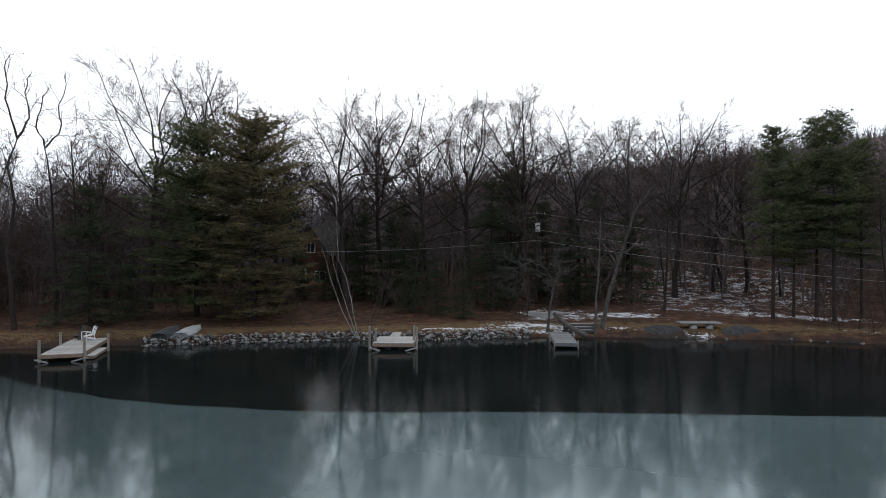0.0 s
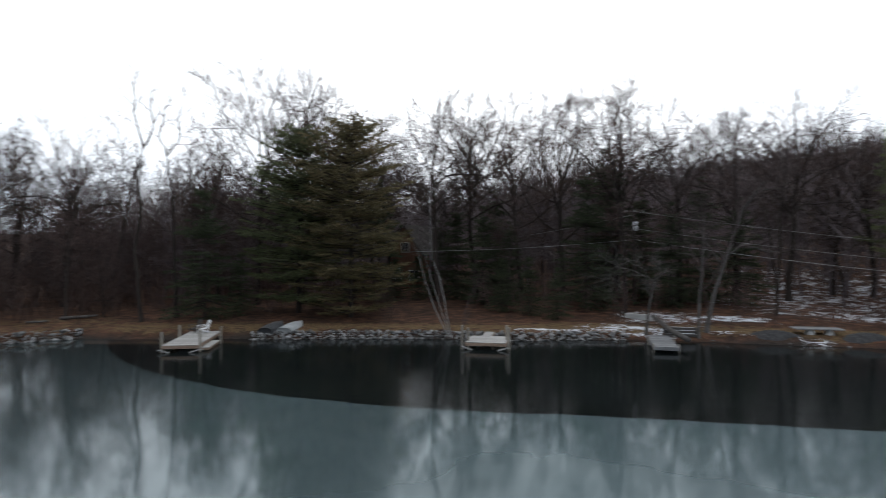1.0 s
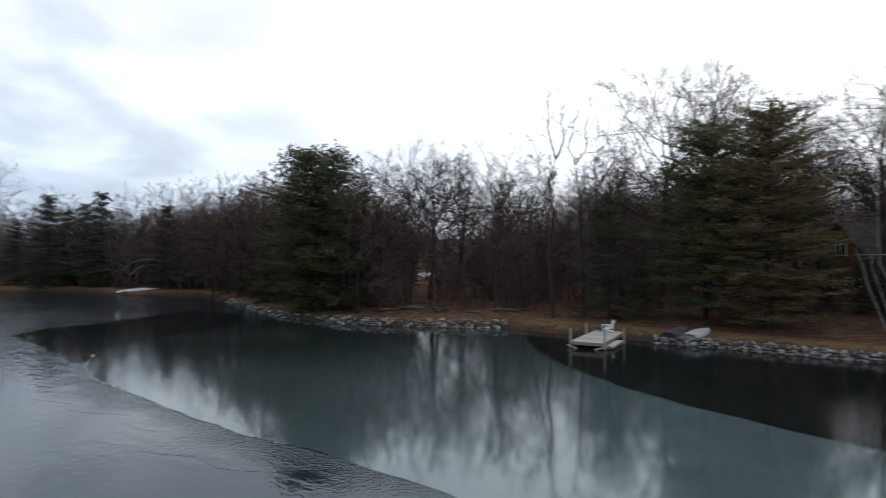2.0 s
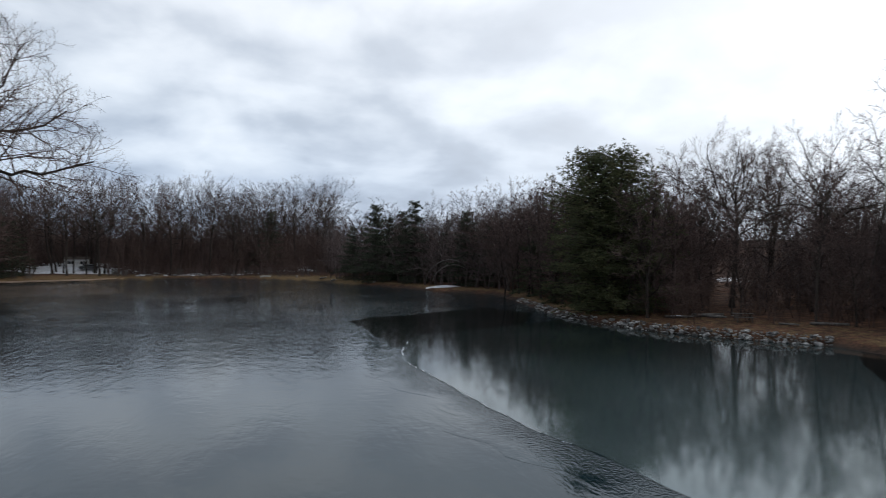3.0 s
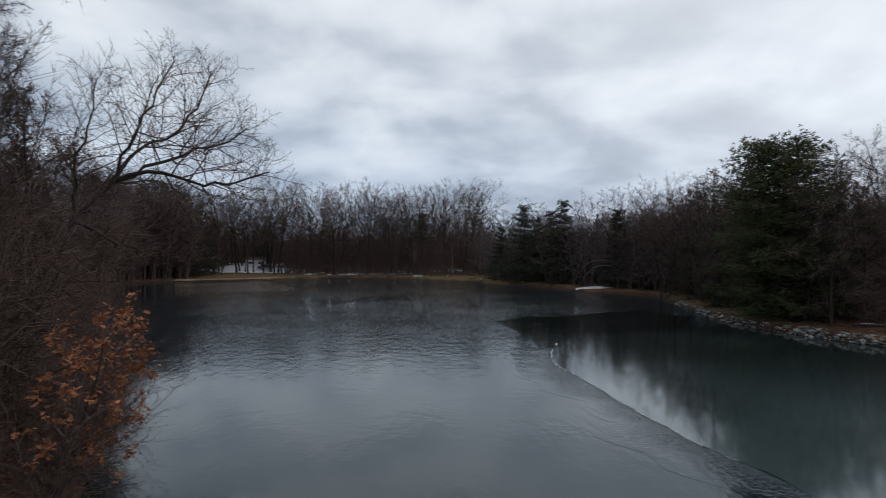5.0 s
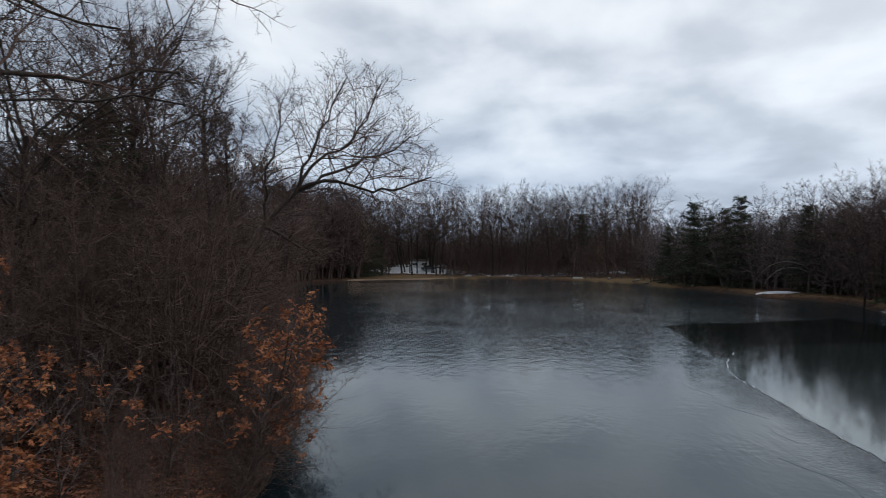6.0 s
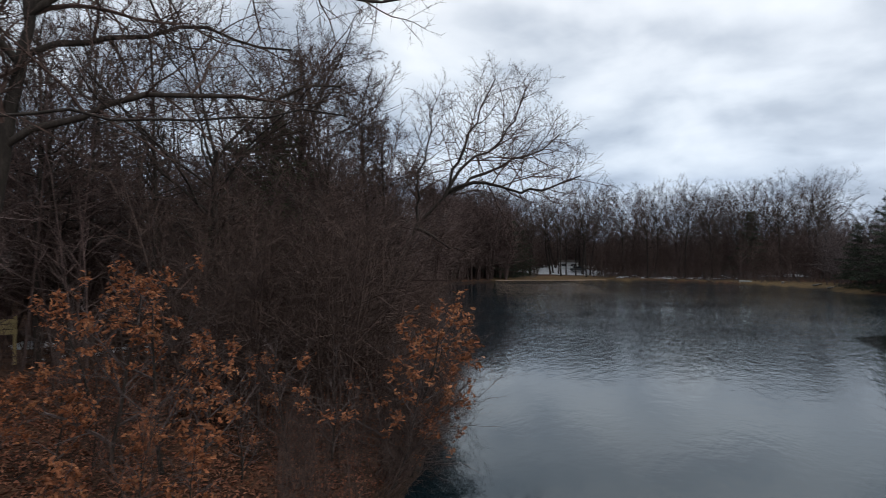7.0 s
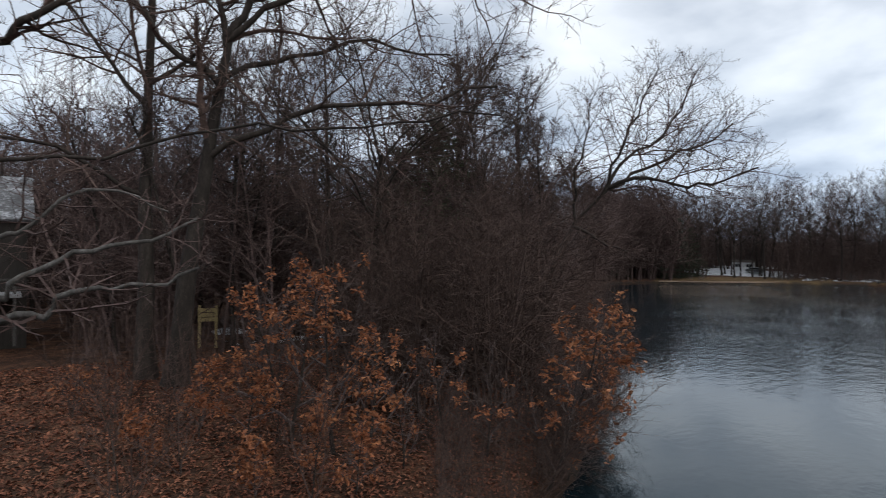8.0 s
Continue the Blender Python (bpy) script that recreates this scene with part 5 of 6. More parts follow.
for i, (dy, dz) in enumerate([(0, 0.0), (0.35, 0.2), (0.7, 0.4)]):
    part("timber", to_mesh(box_bm(2.5, 0.24, 0.2, 0.02, (0, dy, dz)), "timber", OLD_BOARD), stack)
    part("snow_cap", to_mesh(box_bm(2.0, 0.1, 0.03, 0.012, (0.03, dy + 0.04, dz + 0.2)), "snow_cap", SNOW), stack, "thin crust of old snow")
tagged(stack, "grey landscape timbers stacked as snowy steps", "steps")

bridge = at(new("footbridge"), 20.75, 48.1, 0, 0, 0, -2)
for i in range(3):
    part("deck_slab", to_mesh(box_bm(3.3, 0.42, 0.1, 0.02, (0, i * 0.45, 0.98)), "deck_slab", PLANK_DARK), bridge)
for sx in (-0.55, 0.75):
    part("pier", tube_mesh("pier", [(sx, 0.2, -0.4), (sx, 0.2, 0.75), (sx, 0.22, 0.98)], [0.33, 0.31, 0.2], 10, CONCRETE), bridge)
tagged(bridge, "low plank footbridge on two round concrete piers", "bridge")


def mound(name, x, y, rx, ry, h, mat, label, turn=0, seed=0):
    n, m = 8, 20
    rng = random.Random(seed)
    verts, faces = [(0, 0, h)], []
    z0, ct, st = ground_z(x, y), math.cos(radians(turn)), math.sin(radians(turn))
    for i in range(1, n + 1):
        f = i / n
        for j in range(m):
            a = 2 * math.pi * j / m
            w = 1 + 0.16 * math.sin(3 * a + seed) + 0.1 * math.sin(5 * a + 2 * seed)
            lx, ly = rx * f * w * math.cos(a), ry * f * w * math.sin(a)
            gx, gy = x + lx * ct - ly * st, y + lx * st + ly * ct
            verts.append((lx, ly, ground_z(gx, gy) - z0 + h * (1 - f * f) * (1 + rng.uniform(-0.15, 0.15)) - 0.04 * f))
    for j in range(m):
        faces.append((0, 1 + j, 1 + (j + 1) % m))
    for i in range(n - 1):
        for j in range(m):
            a, b = 1 + i * m + j, 1 + i * m + (j + 1) % m
            faces.append((a, a + m, b + m, b))
    ob = new(name, make_mesh(name, verts, faces, mat, True))
    at(ob, x, y, ground_z(x, y), 0, 0, turn)
    return tagged(ob, label, name.replace("_", " "))


mound("gravel_mound", *polar(-20.1, 50.9), 1.6, 0.7, 0.36, GRAVEL, "low heap of grey gravel by the footbridge", 0, 1)
mound("gravel_mound", *polar(-26.4, 52.9), 1.6, 0.7, 0.34, GRAVEL, "low heap of grey gravel by the footbridge", 0, 2)
mound("snow_bank", *polar(73.0, 107.0), 2.9, 1.2, 0.28, SNOW, "heap of white snow on the far bank", 70, 6)

# house among the trees
HOUSE_WALL = material("brown_wood_siding", [(0.3, (0.07, 0.035, 0.022)), (0.5, (0.12, 0.06, 0.038)), (0.7, (0.17, 0.09, 0.06))], 3, 0.85, 0.3, 20, 0.0, stretch=(4, 4, 0.4))
ROOF = material("worn_grey_roof", [(0.3, (0.035, 0.031, 0.029)), (0.7, (0.07, 0.064, 0.06))], 2, 0.95, 0.2, 14, 0.0, spec=0.08)
GLASS = material("dark_window_glass", [(0.3, (0.02, 0.022, 0.025)), (0.7, (0.04, 0.044, 0.05))], 1, 0.08, 0.0, 6, 0.0, spec=0.6)
FRAME = material("white_window_frame", [(0.3, (0.6, 0.6, 0.58)), (0.7, (0.78, 0.78, 0.76))], 2, 0.6, 0.05, 20, 0.0)


def house(name, x, y, z, turn, w, l, eave, ridge, wall, roof, windows, label, over=0.35):
    """A gabled house; its gable end faces local -y."""
    root = at(new(name), x, y, z, 0, 0, turn)
    v = [(-w / 2, 0, -0.6), (w / 2, 0, -0.6), (w / 2, 0, eave), (0, 0, ridge), (-w / 2, 0, eave)]
    verts = v + [(a, l, c) for a, _, c in v]
    faces = [(0, 1, 2, 3, 4), (9, 8, 7, 6, 5), (0, 5, 6, 1), (1, 6, 7, 2), (4, 9, 5, 0), (2, 7, 8, 3), (3, 8, 9, 4)]
    part("wall", make_mesh("wall", verts, faces, wall), root)
    d = math.hypot(w / 2, ridge - eave)
    a = math.degrees(math.atan2(ridge - eave, w / 2))
    for sx in (-1, 1):
        bm = box_bm(d + over, l + 2 * over, 0.16, 0.02)
        ob = part("roof", to_mesh(bm, "roof", roof), root)
        k = (d + over) / 2 - 0.02
        ob.matrix_basis = pose(sx * k * math.cos(radians(a)), l / 2, ridge - k * math.sin(radians(a)) + 0.02, 0, sx * a, 0)
    for wx, wz, ww, wh in windows:
        f = part("window", to_mesh(box_bm(ww + 0.2, 0.1, wh + 0.2, 0.01, (wx, -0.03, wz - 0.1)), "window", FRAME), root)
        part("pane", to_mesh(box_bm(ww, 0.04, wh, 0.0, (wx, -0.085, wz)), "pane", GLASS), f)
        part("glazing_bar", to_mesh(box_bm(0.05, 0.05, wh, 0.0, (wx, -0.1, wz)), "glazing_bar", FRAME), f)
    return tagged(root, label, "house")


hx, hy = polar(12.55, 76)
house("cabin", hx, hy, 2.0, -22, 5.6, 8, 4.3, 7.9, HOUSE_WALL, ROOF, [(0.2, 4.6, 1.0, 1.1), (1.5, 1.0, 1.3, 1.2), (-1.2, 1.2, 1.2, 1.2)], "brown wooden cabin with a steep pale roof")
hx, hy = polar(-5.9, 88)
house("cabin", hx, hy, ground_z(hx, hy), -6, 7, 8, 3.0, 5.0, HOUSE_WALL, ROOF, [(0, 1.2, 0.9, 1.1)], "dark cabin half hidden in the woods")

# power line
WIRE = material("grey_cable", [(0.3, (0.30, 0.30, 0.30)), (0.7, (0.42, 0.42, 0.42))], 2, 0.5, 0.0, 10, 0.0)
ALUM = material("pale_transformer_steel", [(0.3, (0.5, 0.52, 0.53)), (0.7, (0.66, 0.68, 0.69))], 2, 0.5, 0.1, 12, 0.0)


def utility_pole(x, y, top, drum, label):
    z = ground_z(x, y)
    root = at(new("utility_pole"), x, y, z)
    part("pole", tube_mesh("pole", [(0, 0, -0.5), (0, 0, (top - z) / 2), (0, 0, top - z)], [0.16, 0.14, 0.11], 8, BARK), root)
    part("crossarm", to_mesh(box_bm(1.9, 0.1, 0.12, 0.01, (0, -0.14, top - z - 0.5)), "crossarm", BARK), root)
    for sx in (-0.8, 0, 0.8):
        part("insulator", tube_mesh("insulator", [(sx, -0.14, top - z - 0.4), (sx, -0.14, top - z - 0.2)], [0.05, 0.035], 6, CONCRETE), root)
    if drum:
        t = part("transformer", tube_mesh("transformer", [(0.05, -0.36, drum - z - 0.42), (0.05, -0.36, drum - z + 0.42)], [0.24, 0.24], 12, ALUM), root, "pale grey transformer drum")
        part("lid", tube_mesh("lid", [(0.05, -0.36, drum - z + 0.42), (0.05, -0.36, drum - z + 0.5)], [0.26, 0.1], 12, ALUM), t)
        part("bracket", to_mesh(box_bm(0.08, 0.3, 0.06, 0.0, (0.05, -0.15, drum - z)), "bracket", POST), root)
    return tagged(root, label, "utility pole")


PX, PY = polar(-8.9, 62.5)
utility_pole(PX, PY, 11.0, 9.2, "dark wooden utility pole with a pale transformer")
EX, EY = 60.0, 40.5
utility_pole(EX, EY, ground_z(EX, EY) + 9, None, "dark wooden utility pole beyond the pines")


def cable(a, b, sag, label, r=0.014):
    a, b = Vector(a), Vector(b)
    pts = [a.lerp(b, i / 16) - Vector((0, 0, sag * 4 * (i / 16) * (1 - i / 16))) for i in range(17)]
    ob = new("cable", tube_mesh("cable", pts, [r] * 17, 4, WIRE))
    return tagged(ob, label, "cable", "overhead cables")


LINE = "thin grey overhead cable between poles"
cable((PX, PY - 0.1, 10.7), (EX, EY, 4.6), 0.9, LINE)
cable((PX, PY - 0.1, 9.0), (EX, EY, 3.6), 0.9, LINE)
cable((PX, PY - 0.1, 7.9), (EX, EY, 3.0), 1.0, LINE, 0.02)
cable((PX, PY - 0.1, 7.9), (-12.9, 61.2, 6.7), 0.25, "thin grey overhead cable to the cabin", 0.019)
cable((-12.9, 61.2, 6.7), (-14.5, 73.9, 5.6), 0.1, "thin grey overhead cable to the cabin", 0.019)
cable((PX, PY - 0.1, 10.4), (-14, 74, 7.2), 0.5, "thin grey overhead cable to the cabin", 0.014)


# small trees of the shore
def custom_tree(name, x, y, turn, stems, bark, twig, label, group="", shape=None, seed=0, z=None):
    """A tree whose stems follow given lines (metres from its foot); each stem: level, radius, points."""
    g = Grower(seed, **dict(shape or SLIM_SHAPE, wood=9))
    root = at(new(name), x, y, ground_z(x, y) if z is None else z, 0, 0, turn)
    for level, r, pts in stems:
        g.limbs = Buffer()
        stem, g.wood = g.limbs, level + 1
        g.grow(None, None, 0, r, level, [Vector(p) for p in pts])
        part("limb" if level else "trunk", stem.mesh("stem", bark, True), root)
    part("crown", g.twigs.mesh("crown", twig), root)
    return tagged(root, label, "tree", group)


SPARSE = dict(kids=(4, 4, 3), segs=(6, 4, 2, 1), sides=(5, 4, 3, 3), start=(0.55, 0.3, 0.2), ratio=(0.2, 0.5, 0.5), wander=(0.1, 0.25, 0.3, 0.3), lift=(0.05, 0.1, 0.05, 0), spread=(30, 45, 50), thin=0.012, wood=2)
bx, by = polar(8.2, 46.6)
custom_tree("birch_clump", bx, by, 8, [
    (0, 0.04, [(0, 0, -0.2), (-1.1, 0, 2.0), (-1.87, 0, 4.2), (-2.5, 0, 6.5), (-2.7, 0, 7.1)]),
    (0, 0.04, [(0.05, 0.1, -0.2), (-0.98, 0.1, 2.9), (-1.78, 0.1, 5.6), (-2.0, 0.1, 6.8)]),
    (0, 0.045, [(0.1, 0.15, -0.2), (-0.45, 0.15, 2.9), (-0.85, 0.15, 4.7), (-1.4, 0.15, 6.0), (-1.5, 0.15, 8.2), (-1.55, 0.15, 9.8), (-1.5, 0.15, 11.3)])], BIRCH, BARK_PALE, "clump of slim pale birch stems by the rocks", shape=dict(SPARSE, kids=(3, 2, 2), start=(0.6, 0.4, 0.3), thin=0.006), seed=301)
bx, by = polar(7.2, 47.0)
custom_tree("sapling", bx, by, 8, [(0, 0.04, [(0, 0, -0.2), (0.4, 0, 1.6), (1.0, 0, 3.4), (1.2, 0, 5.2)]), (0, 0.035, [(0.05, 0, -0.2), (0.9, 0, 2.0), (1.4, 0, 4.2)])], TWIG, TWIG, "slim grey sapling by the rocks", shape=SPARSE, seed=302)
bx, by = polar(-9.9, 49.0)
custom_tree("small_tree", bx, by, -10, [(0, 0.14, [(0, 0, -0.3), (0.2, 0, 1.6), (0.5, 0, 3.4), (0.55, 0, 3.8)]), (1, 0.06, [(0.52, 0, 3.6), (0, 0.1, 4.8), (-1.3, 0, 5.6), (-2.6, 0, 4.9), (-3.2, 0, 3.8)]), (1, 0.05, [(0.5, 0, 3.5), (1.0, 0, 4.6), (0.8, 0.1, 5.7)]), (1, 0.05, [(0.5, 0, 3.6), (-0.4, -0.3, 4.6), (-1.8, -0.2, 5.0), (-2.3, -0.2, 4.0)])], BARK_GREY, BARK_GREY, "small crooked tree with grey drooping branches", shape=dict(SLIM_SHAPE, kids=(3, 8, 6, 4), thin=0.012), seed=303)
bx, by = polar(-14.3, 49.4)
custom_tree("slender_bare_tree", bx, by, -14, [(0, 0.13, [(0, 0, -0.3), (0.1, 0, 3), (0.3, 0, 6.2), (0.4, 0, 9.5)])], BARK_GREY, TWIG, "slim grey-barked tree at the water's edge", shape=dict(SLIM_SHAPE, kids=(9, 6, 5, 3)), seed=304)
bx, by = polar(-14.9, 50.6)
custom_tree("leaning_tree", bx, by, -15, [(0, 0.2, [(0, 0, -0.3), (0.6, 0, 3), (1.6, 0, 6.3), (2.6, 0, 9.4), (4.0, 0, 11.5)]), (1, 0.10, [(1.5, 0, 6.0), (2.6, 0, 6.7), (3.8, 0, 6.3), (4.9, 0, 6.2)]), (1, 0.08, [(2.5, 0, 9.2), (3.0, 0, 10.4), (4.4, 0, 10.9), (5.0, 0, 10.8)]), (1, 0.09, [(1.2, 0, 5), (0.0, 0, 7), (-0.6, 0, 8.2)])], BARK_GREY, TWIG, "leaning tree with grey crooked limbs", shape=dict(SLIM_SHAPE, kids=(7, 7, 5, 3)), seed=305)
bx, by = polar(72.4, 106.2)
arch = at(new("bent_saplings"), bx, by, ground_z(bx, by), 0, 0, 72)
for dx, h, w in ((0, 5.0, 4.6), (0.6, 4.1, 3.9)):
    part("stem", tube_mesh("stem", [(w * math.cos(math.pi * i / 12) + dx, 0, h * math.sin(math.pi * i / 12) - 0.1) for i in range(13)], [0.06] * 13, 5, BARK_PALE), arch)
tagged(arch, "two pale saplings bent over into arches", "sapling")

for az, d, stems, seed in ((35.9, 57, [(0, 0.17, [(0.3, 0, -0.3), (-0.2, 0, 6), (0.3, 0, 10), (-0.2, 0, 12.6), (0.5, 0, 15.0)]), (1, 0.09, [(0.45, 0, 14.8), (-0.2, 0.2, 17.2), (-0.4, 0.3, 19.8), (-0.1, 0.3, 21.4)]), (1, 0.09, [(0.5, 0, 15.0), (1.2, -0.2, 16.6), (0.9, -0.3, 18.6), (1.3, -0.3, 20)]), (1, 0.07, [(-0.1, 0, 11), (-1.6, 0.3, 12.6), (-2.4, 0.3, 14.4)])], 306),
                           (33.5, 58, [(0, 0.16, [(0.6, 0, -0.3), (0.5, 0, 6), (0.3, 0, 11), (-0.2, 0, 14.6)]), (1, 0.09, [(-0.15, 0, 14.3), (0.8, 0.2, 15.6), (0.9, 0.3, 18), (1.3, 0.3, 20.6)]), (1, 0.085, [(-0.2, 0, 14.5), (-0.7, -0.2, 16), (-0.4, -0.3, 18), (0.1, -0.3, 19.2)]), (1, 0.07, [(0.3, 0, 10.5), (1.8, 0.2, 11.6), (2.6, 0.3, 13.4)])], 307)):
    bx, by = polar(az, d)
    custom_tree("tall_bare_tree", bx, by, az, stems, BARK, TWIG, "tall bare tree with a curved forked trunk", N_WOOD, dict(SLIM_SHAPE, kids=(5, 7, 5, 3), start=(0.5, 0.25, 0.15, 0.1), ratio=(0.16, 0.34, 0.5, 0.5), thin=0.014), seed)


# the mossy clearing on the north-west bank
def picnic_table(x, y, turn, label):
    root = at(new("picnic_table"), x, y, ground_z(x, y), 0, 0, turn)
    for i in range(5):
        part("top_board", to_mesh(box_bm(1.8, 0.13, 0.04, 0.006, (0, (i - 2) * 0.145, 0.72)), "top_board", OLD_BOARD), root)
    for sy in (-1, 1):
        part("bench_board", to_mesh(box_bm(1.8, 0.26, 0.04, 0.006, (0, sy * 0.68, 0.42)), "bench_board", OLD_BOARD), root)
    for sx in (-0.62, 0.62):
        part("bench_beam", to_mesh(box_bm(0.05, 1.5, 0.09, 0.005, (sx, 0, 0.33)), "bench_beam", OLD_BOARD), root)
        for sy in (-1, 1):
            beam_between("leg", (sx, sy * 0.25, 0.72), (sx, sy * 0.62, -0.03), 0.09, 0.05, OLD_BOARD, root)
    return tagged(root, label, "table")


picnic_table(*polar(46.4, 60.5), 60, "dark weathered picnic table on the mossy clearing")
for az, d, l, turn, h in ((49.2, 63.0, 3.0, 75, 0.18), (48.6, 62.2, 2.2, 20, 0.14), (51.5, 61.5, 2.6, 55, 0.12), (40.2, 60.5, 2.8, 40, 0.14), (43.0, 59.5, 1.8, 10, 0.1)):
    lx, ly = polar(az, d)
    ob = at(new("fallen_log"), lx, ly, ground_z(lx, ly) + h * 0.8, 0, 0, turn)
    part("log_bark", tube_mesh("log_bark", [(-l / 2, 0, 0), (-0.1 * l, 0.08, 0.03), (l / 2, -0.05, 0.1)], [h, h * 0.95, h * 0.7], 8, BARK_GREY), ob)
    if 2.5 < l < 2.7:
        part("snow_cap", tube_mesh("snow_cap", [(-l * 0.3, 0, h * 0.8), (0, 0.05, h * 0.85), (l * 0.3, 0, h * 0.75)], [0.05, h * 0.5, 0.04], 6, SNOW), ob, "thin crust of old snow")
    tagged(ob, "fallen grey log on the mossy ground", "log", "fallen logs on the clearing")

# ---- west bank ----
bx, by = polar(122.6, 36)
OVERHANG = dict(OAK_SHAPE, kids=(3, 17, 9, 6), segs=(6, 7, 5, 2, 1), wander=(0.1, 0.26, 0.3, 0.26, 0.15), ratio=(0.4, 0.50, 0.55, 0.6), spread=(50, 60, 58, 52), lift=(0.05, 0.06, 0.03, 0.02, 0), thin=0.008)
custom_tree("leaning_oak", bx, by, 122.6, [
    (0, 0.30, [(0, 0, -0.4), (0.5, 0, 3.2), (1.4, 0, 6.2), (2.5, 0, 8.2), (4.3, 0, 10.0)]),
    (1, 0.13, [(4.1, 0, 9.9), (6.4, -0.4, 10.7), (8.6, -0.6, 10.1), (10.4, -0.8, 10.2), (12.2, -1, 11.0)]),
    (1, 0.12, [(4.2, 0, 10.0), (5.3, 0.5, 11.8), (7.4, 0.8, 13.0), (8.6, 1, 14.8), (9.2, 1, 16.4)]),
    (1, 0.12, [(4.3, 0, 10.0), (6.6, 1.2, 11.4), (8.8, 2, 12.4), (10.6, 2.2, 13.0), (11.8, 2.4, 14.2)]),
    (1, 0.11, [(3.9, 0, 9.6), (4.6, -1.0, 11.8), (5.6, -1.5, 14.0), (6.6, -1.6, 16.4)]),
    (1, 0.10, [(2.4, 0, 8.1), (2.3, 0.4, 10.5), (3.0, 0.6, 12.8), (3.4, 0.7, 15.6)]),
    (1, 0.12, [(2.2, 0, 7.8), (3.6, -0.8, 7.0), (5.2, -1, 6.2)])], BARK, TWIG_SHADED, "leafless oak leaning far out over the water", W_WOOD, OVERHANG, 401)
for i, (az, d, top) in enumerate([(121.8, 40, 17.5), (124.0, 39, 19.5), (126.5, 38, 21), (119.4, 55, 15)]):
    stand_in = bare_tree("slender_bare_tree", 410 + i, 18, 0.12, twig=TWIG_SHADED, clear=0.22, width=0.17, limbs=16, kids=(8, 7, 5, 4), leader=0.84, angle=(36, 34, 32, 30), thin=0.0065)
    x, y = polar(az, d)
    k = (top - ground_z(x, y)) / TOPS[stand_in]
    stand_in.matrix_basis = pose(x, y, ground_z(x, y), 0, 0, 70 * i) @ Matrix.Diagonal((k, k, k, 1))
    tagged(stand_in, "slender leafless tree with a fine upright crown", "tree", W_WOOD)
bx, by = polar(155.4, 27.6)
BIG = dict(OAK_SHAPE, kids=(2, 13, 8, 5), segs=(6, 8, 5, 2, 1), ratio=(0.4, 0.42, 0.5, 0.5), thin=0.010, sides=(9, 6, 4, 3, 3))
custom_tree("big_oak", bx, by, 155, [
    (0, 0.5, [(0, 0, -0.4), (0.5, 0, 4.5), (1.2, 0, 9.5), (1.9, 0, 13.6), (2.2, 0, 15.4)]),
    (1, 0.22, [(2.1, 0, 15.0), (2.9, 0, 16.6), (4.2, -0.5, 17.8), (5.0, -0.8, 20.5), (5.5, -1, 23.5)]),
    (1, 0.18, [(2.0, 0, 14.8), (3.4, -0.5, 16.4), (6.4, -1.2, 17.4), (10.5, -2.0, 17.8), (14.0, -2.4, 17.9), (17.5, -2.8, 18.6)]),
    (1, 0.18, [(2.0, 0, 14.6), (1.6, 0.6, 17.5), (1.4, 1.0, 21.0)]),
    (1, 0.17, [(1.2, 0, 9.6), (4.5, -1.5, 11.6), (9.0, -2.4, 12.3), (13.5, -3.0, 13.2)]),
    (1, 0.15, [(1.9, 0, 13.2), (5.0, 0.8, 15.0), (9.0, 1.2, 16.0), (13.0, 1.4, 16.2)]),
    (1, 0.16, [(1.8, 0, 12.8), (-0.6, 0.3, 14.8), (-2.8, 0.6, 17.5), (-4.0, 0.5, 20)])], BARK, TWIG_SHADED, "big leafless oak with a forked trunk on the bank", W_WOOD, BIG, 402)
bx, by = polar(157.6, 29.5)
custom_tree("big_oak", bx, by, 157, [
    (0, 0.44, [(0, 0, -0.4), (-0.1, 0, 6), (0.0, 0, 12), (0.1, 0, 24)]),
    (1, 0.12, [(0, 0, 8), (-2.5, -0.5, 9.6), (-5, -1, 10.2), (-8, -1.2, 10.8)]),
    (1, 0.12, [(0, 0, 13), (2.2, -0.5, 15), (4.2, -1, 18.5)]),
    (1, 0.12, [(0, 0, 12), (-2.0, 0.5, 14.5), (-4.6, 0.8, 18)]),
    (1, 0.12, [(0, 0, 16), (-1.6, 0.5, 19), (-2.6, 0.8, 23)])], BARK, TWIG_SHADED, "tall straight leafless tree on the bank", W_WOOD, BIG, 403)
bx, by = polar(172.5, 14.5)
PALE_LIMB_SHAPE = dict(OAK_SHAPE, kids=(2, 10, 5, 3), segs=(6, 8, 4, 2, 1), ratio=(0.3, 0.30, 0.5, 0.5), wander=(0.1, 0.35, 0.35, 0.3, 0.2), spread=(50, 58, 55, 50), thin=0.006)
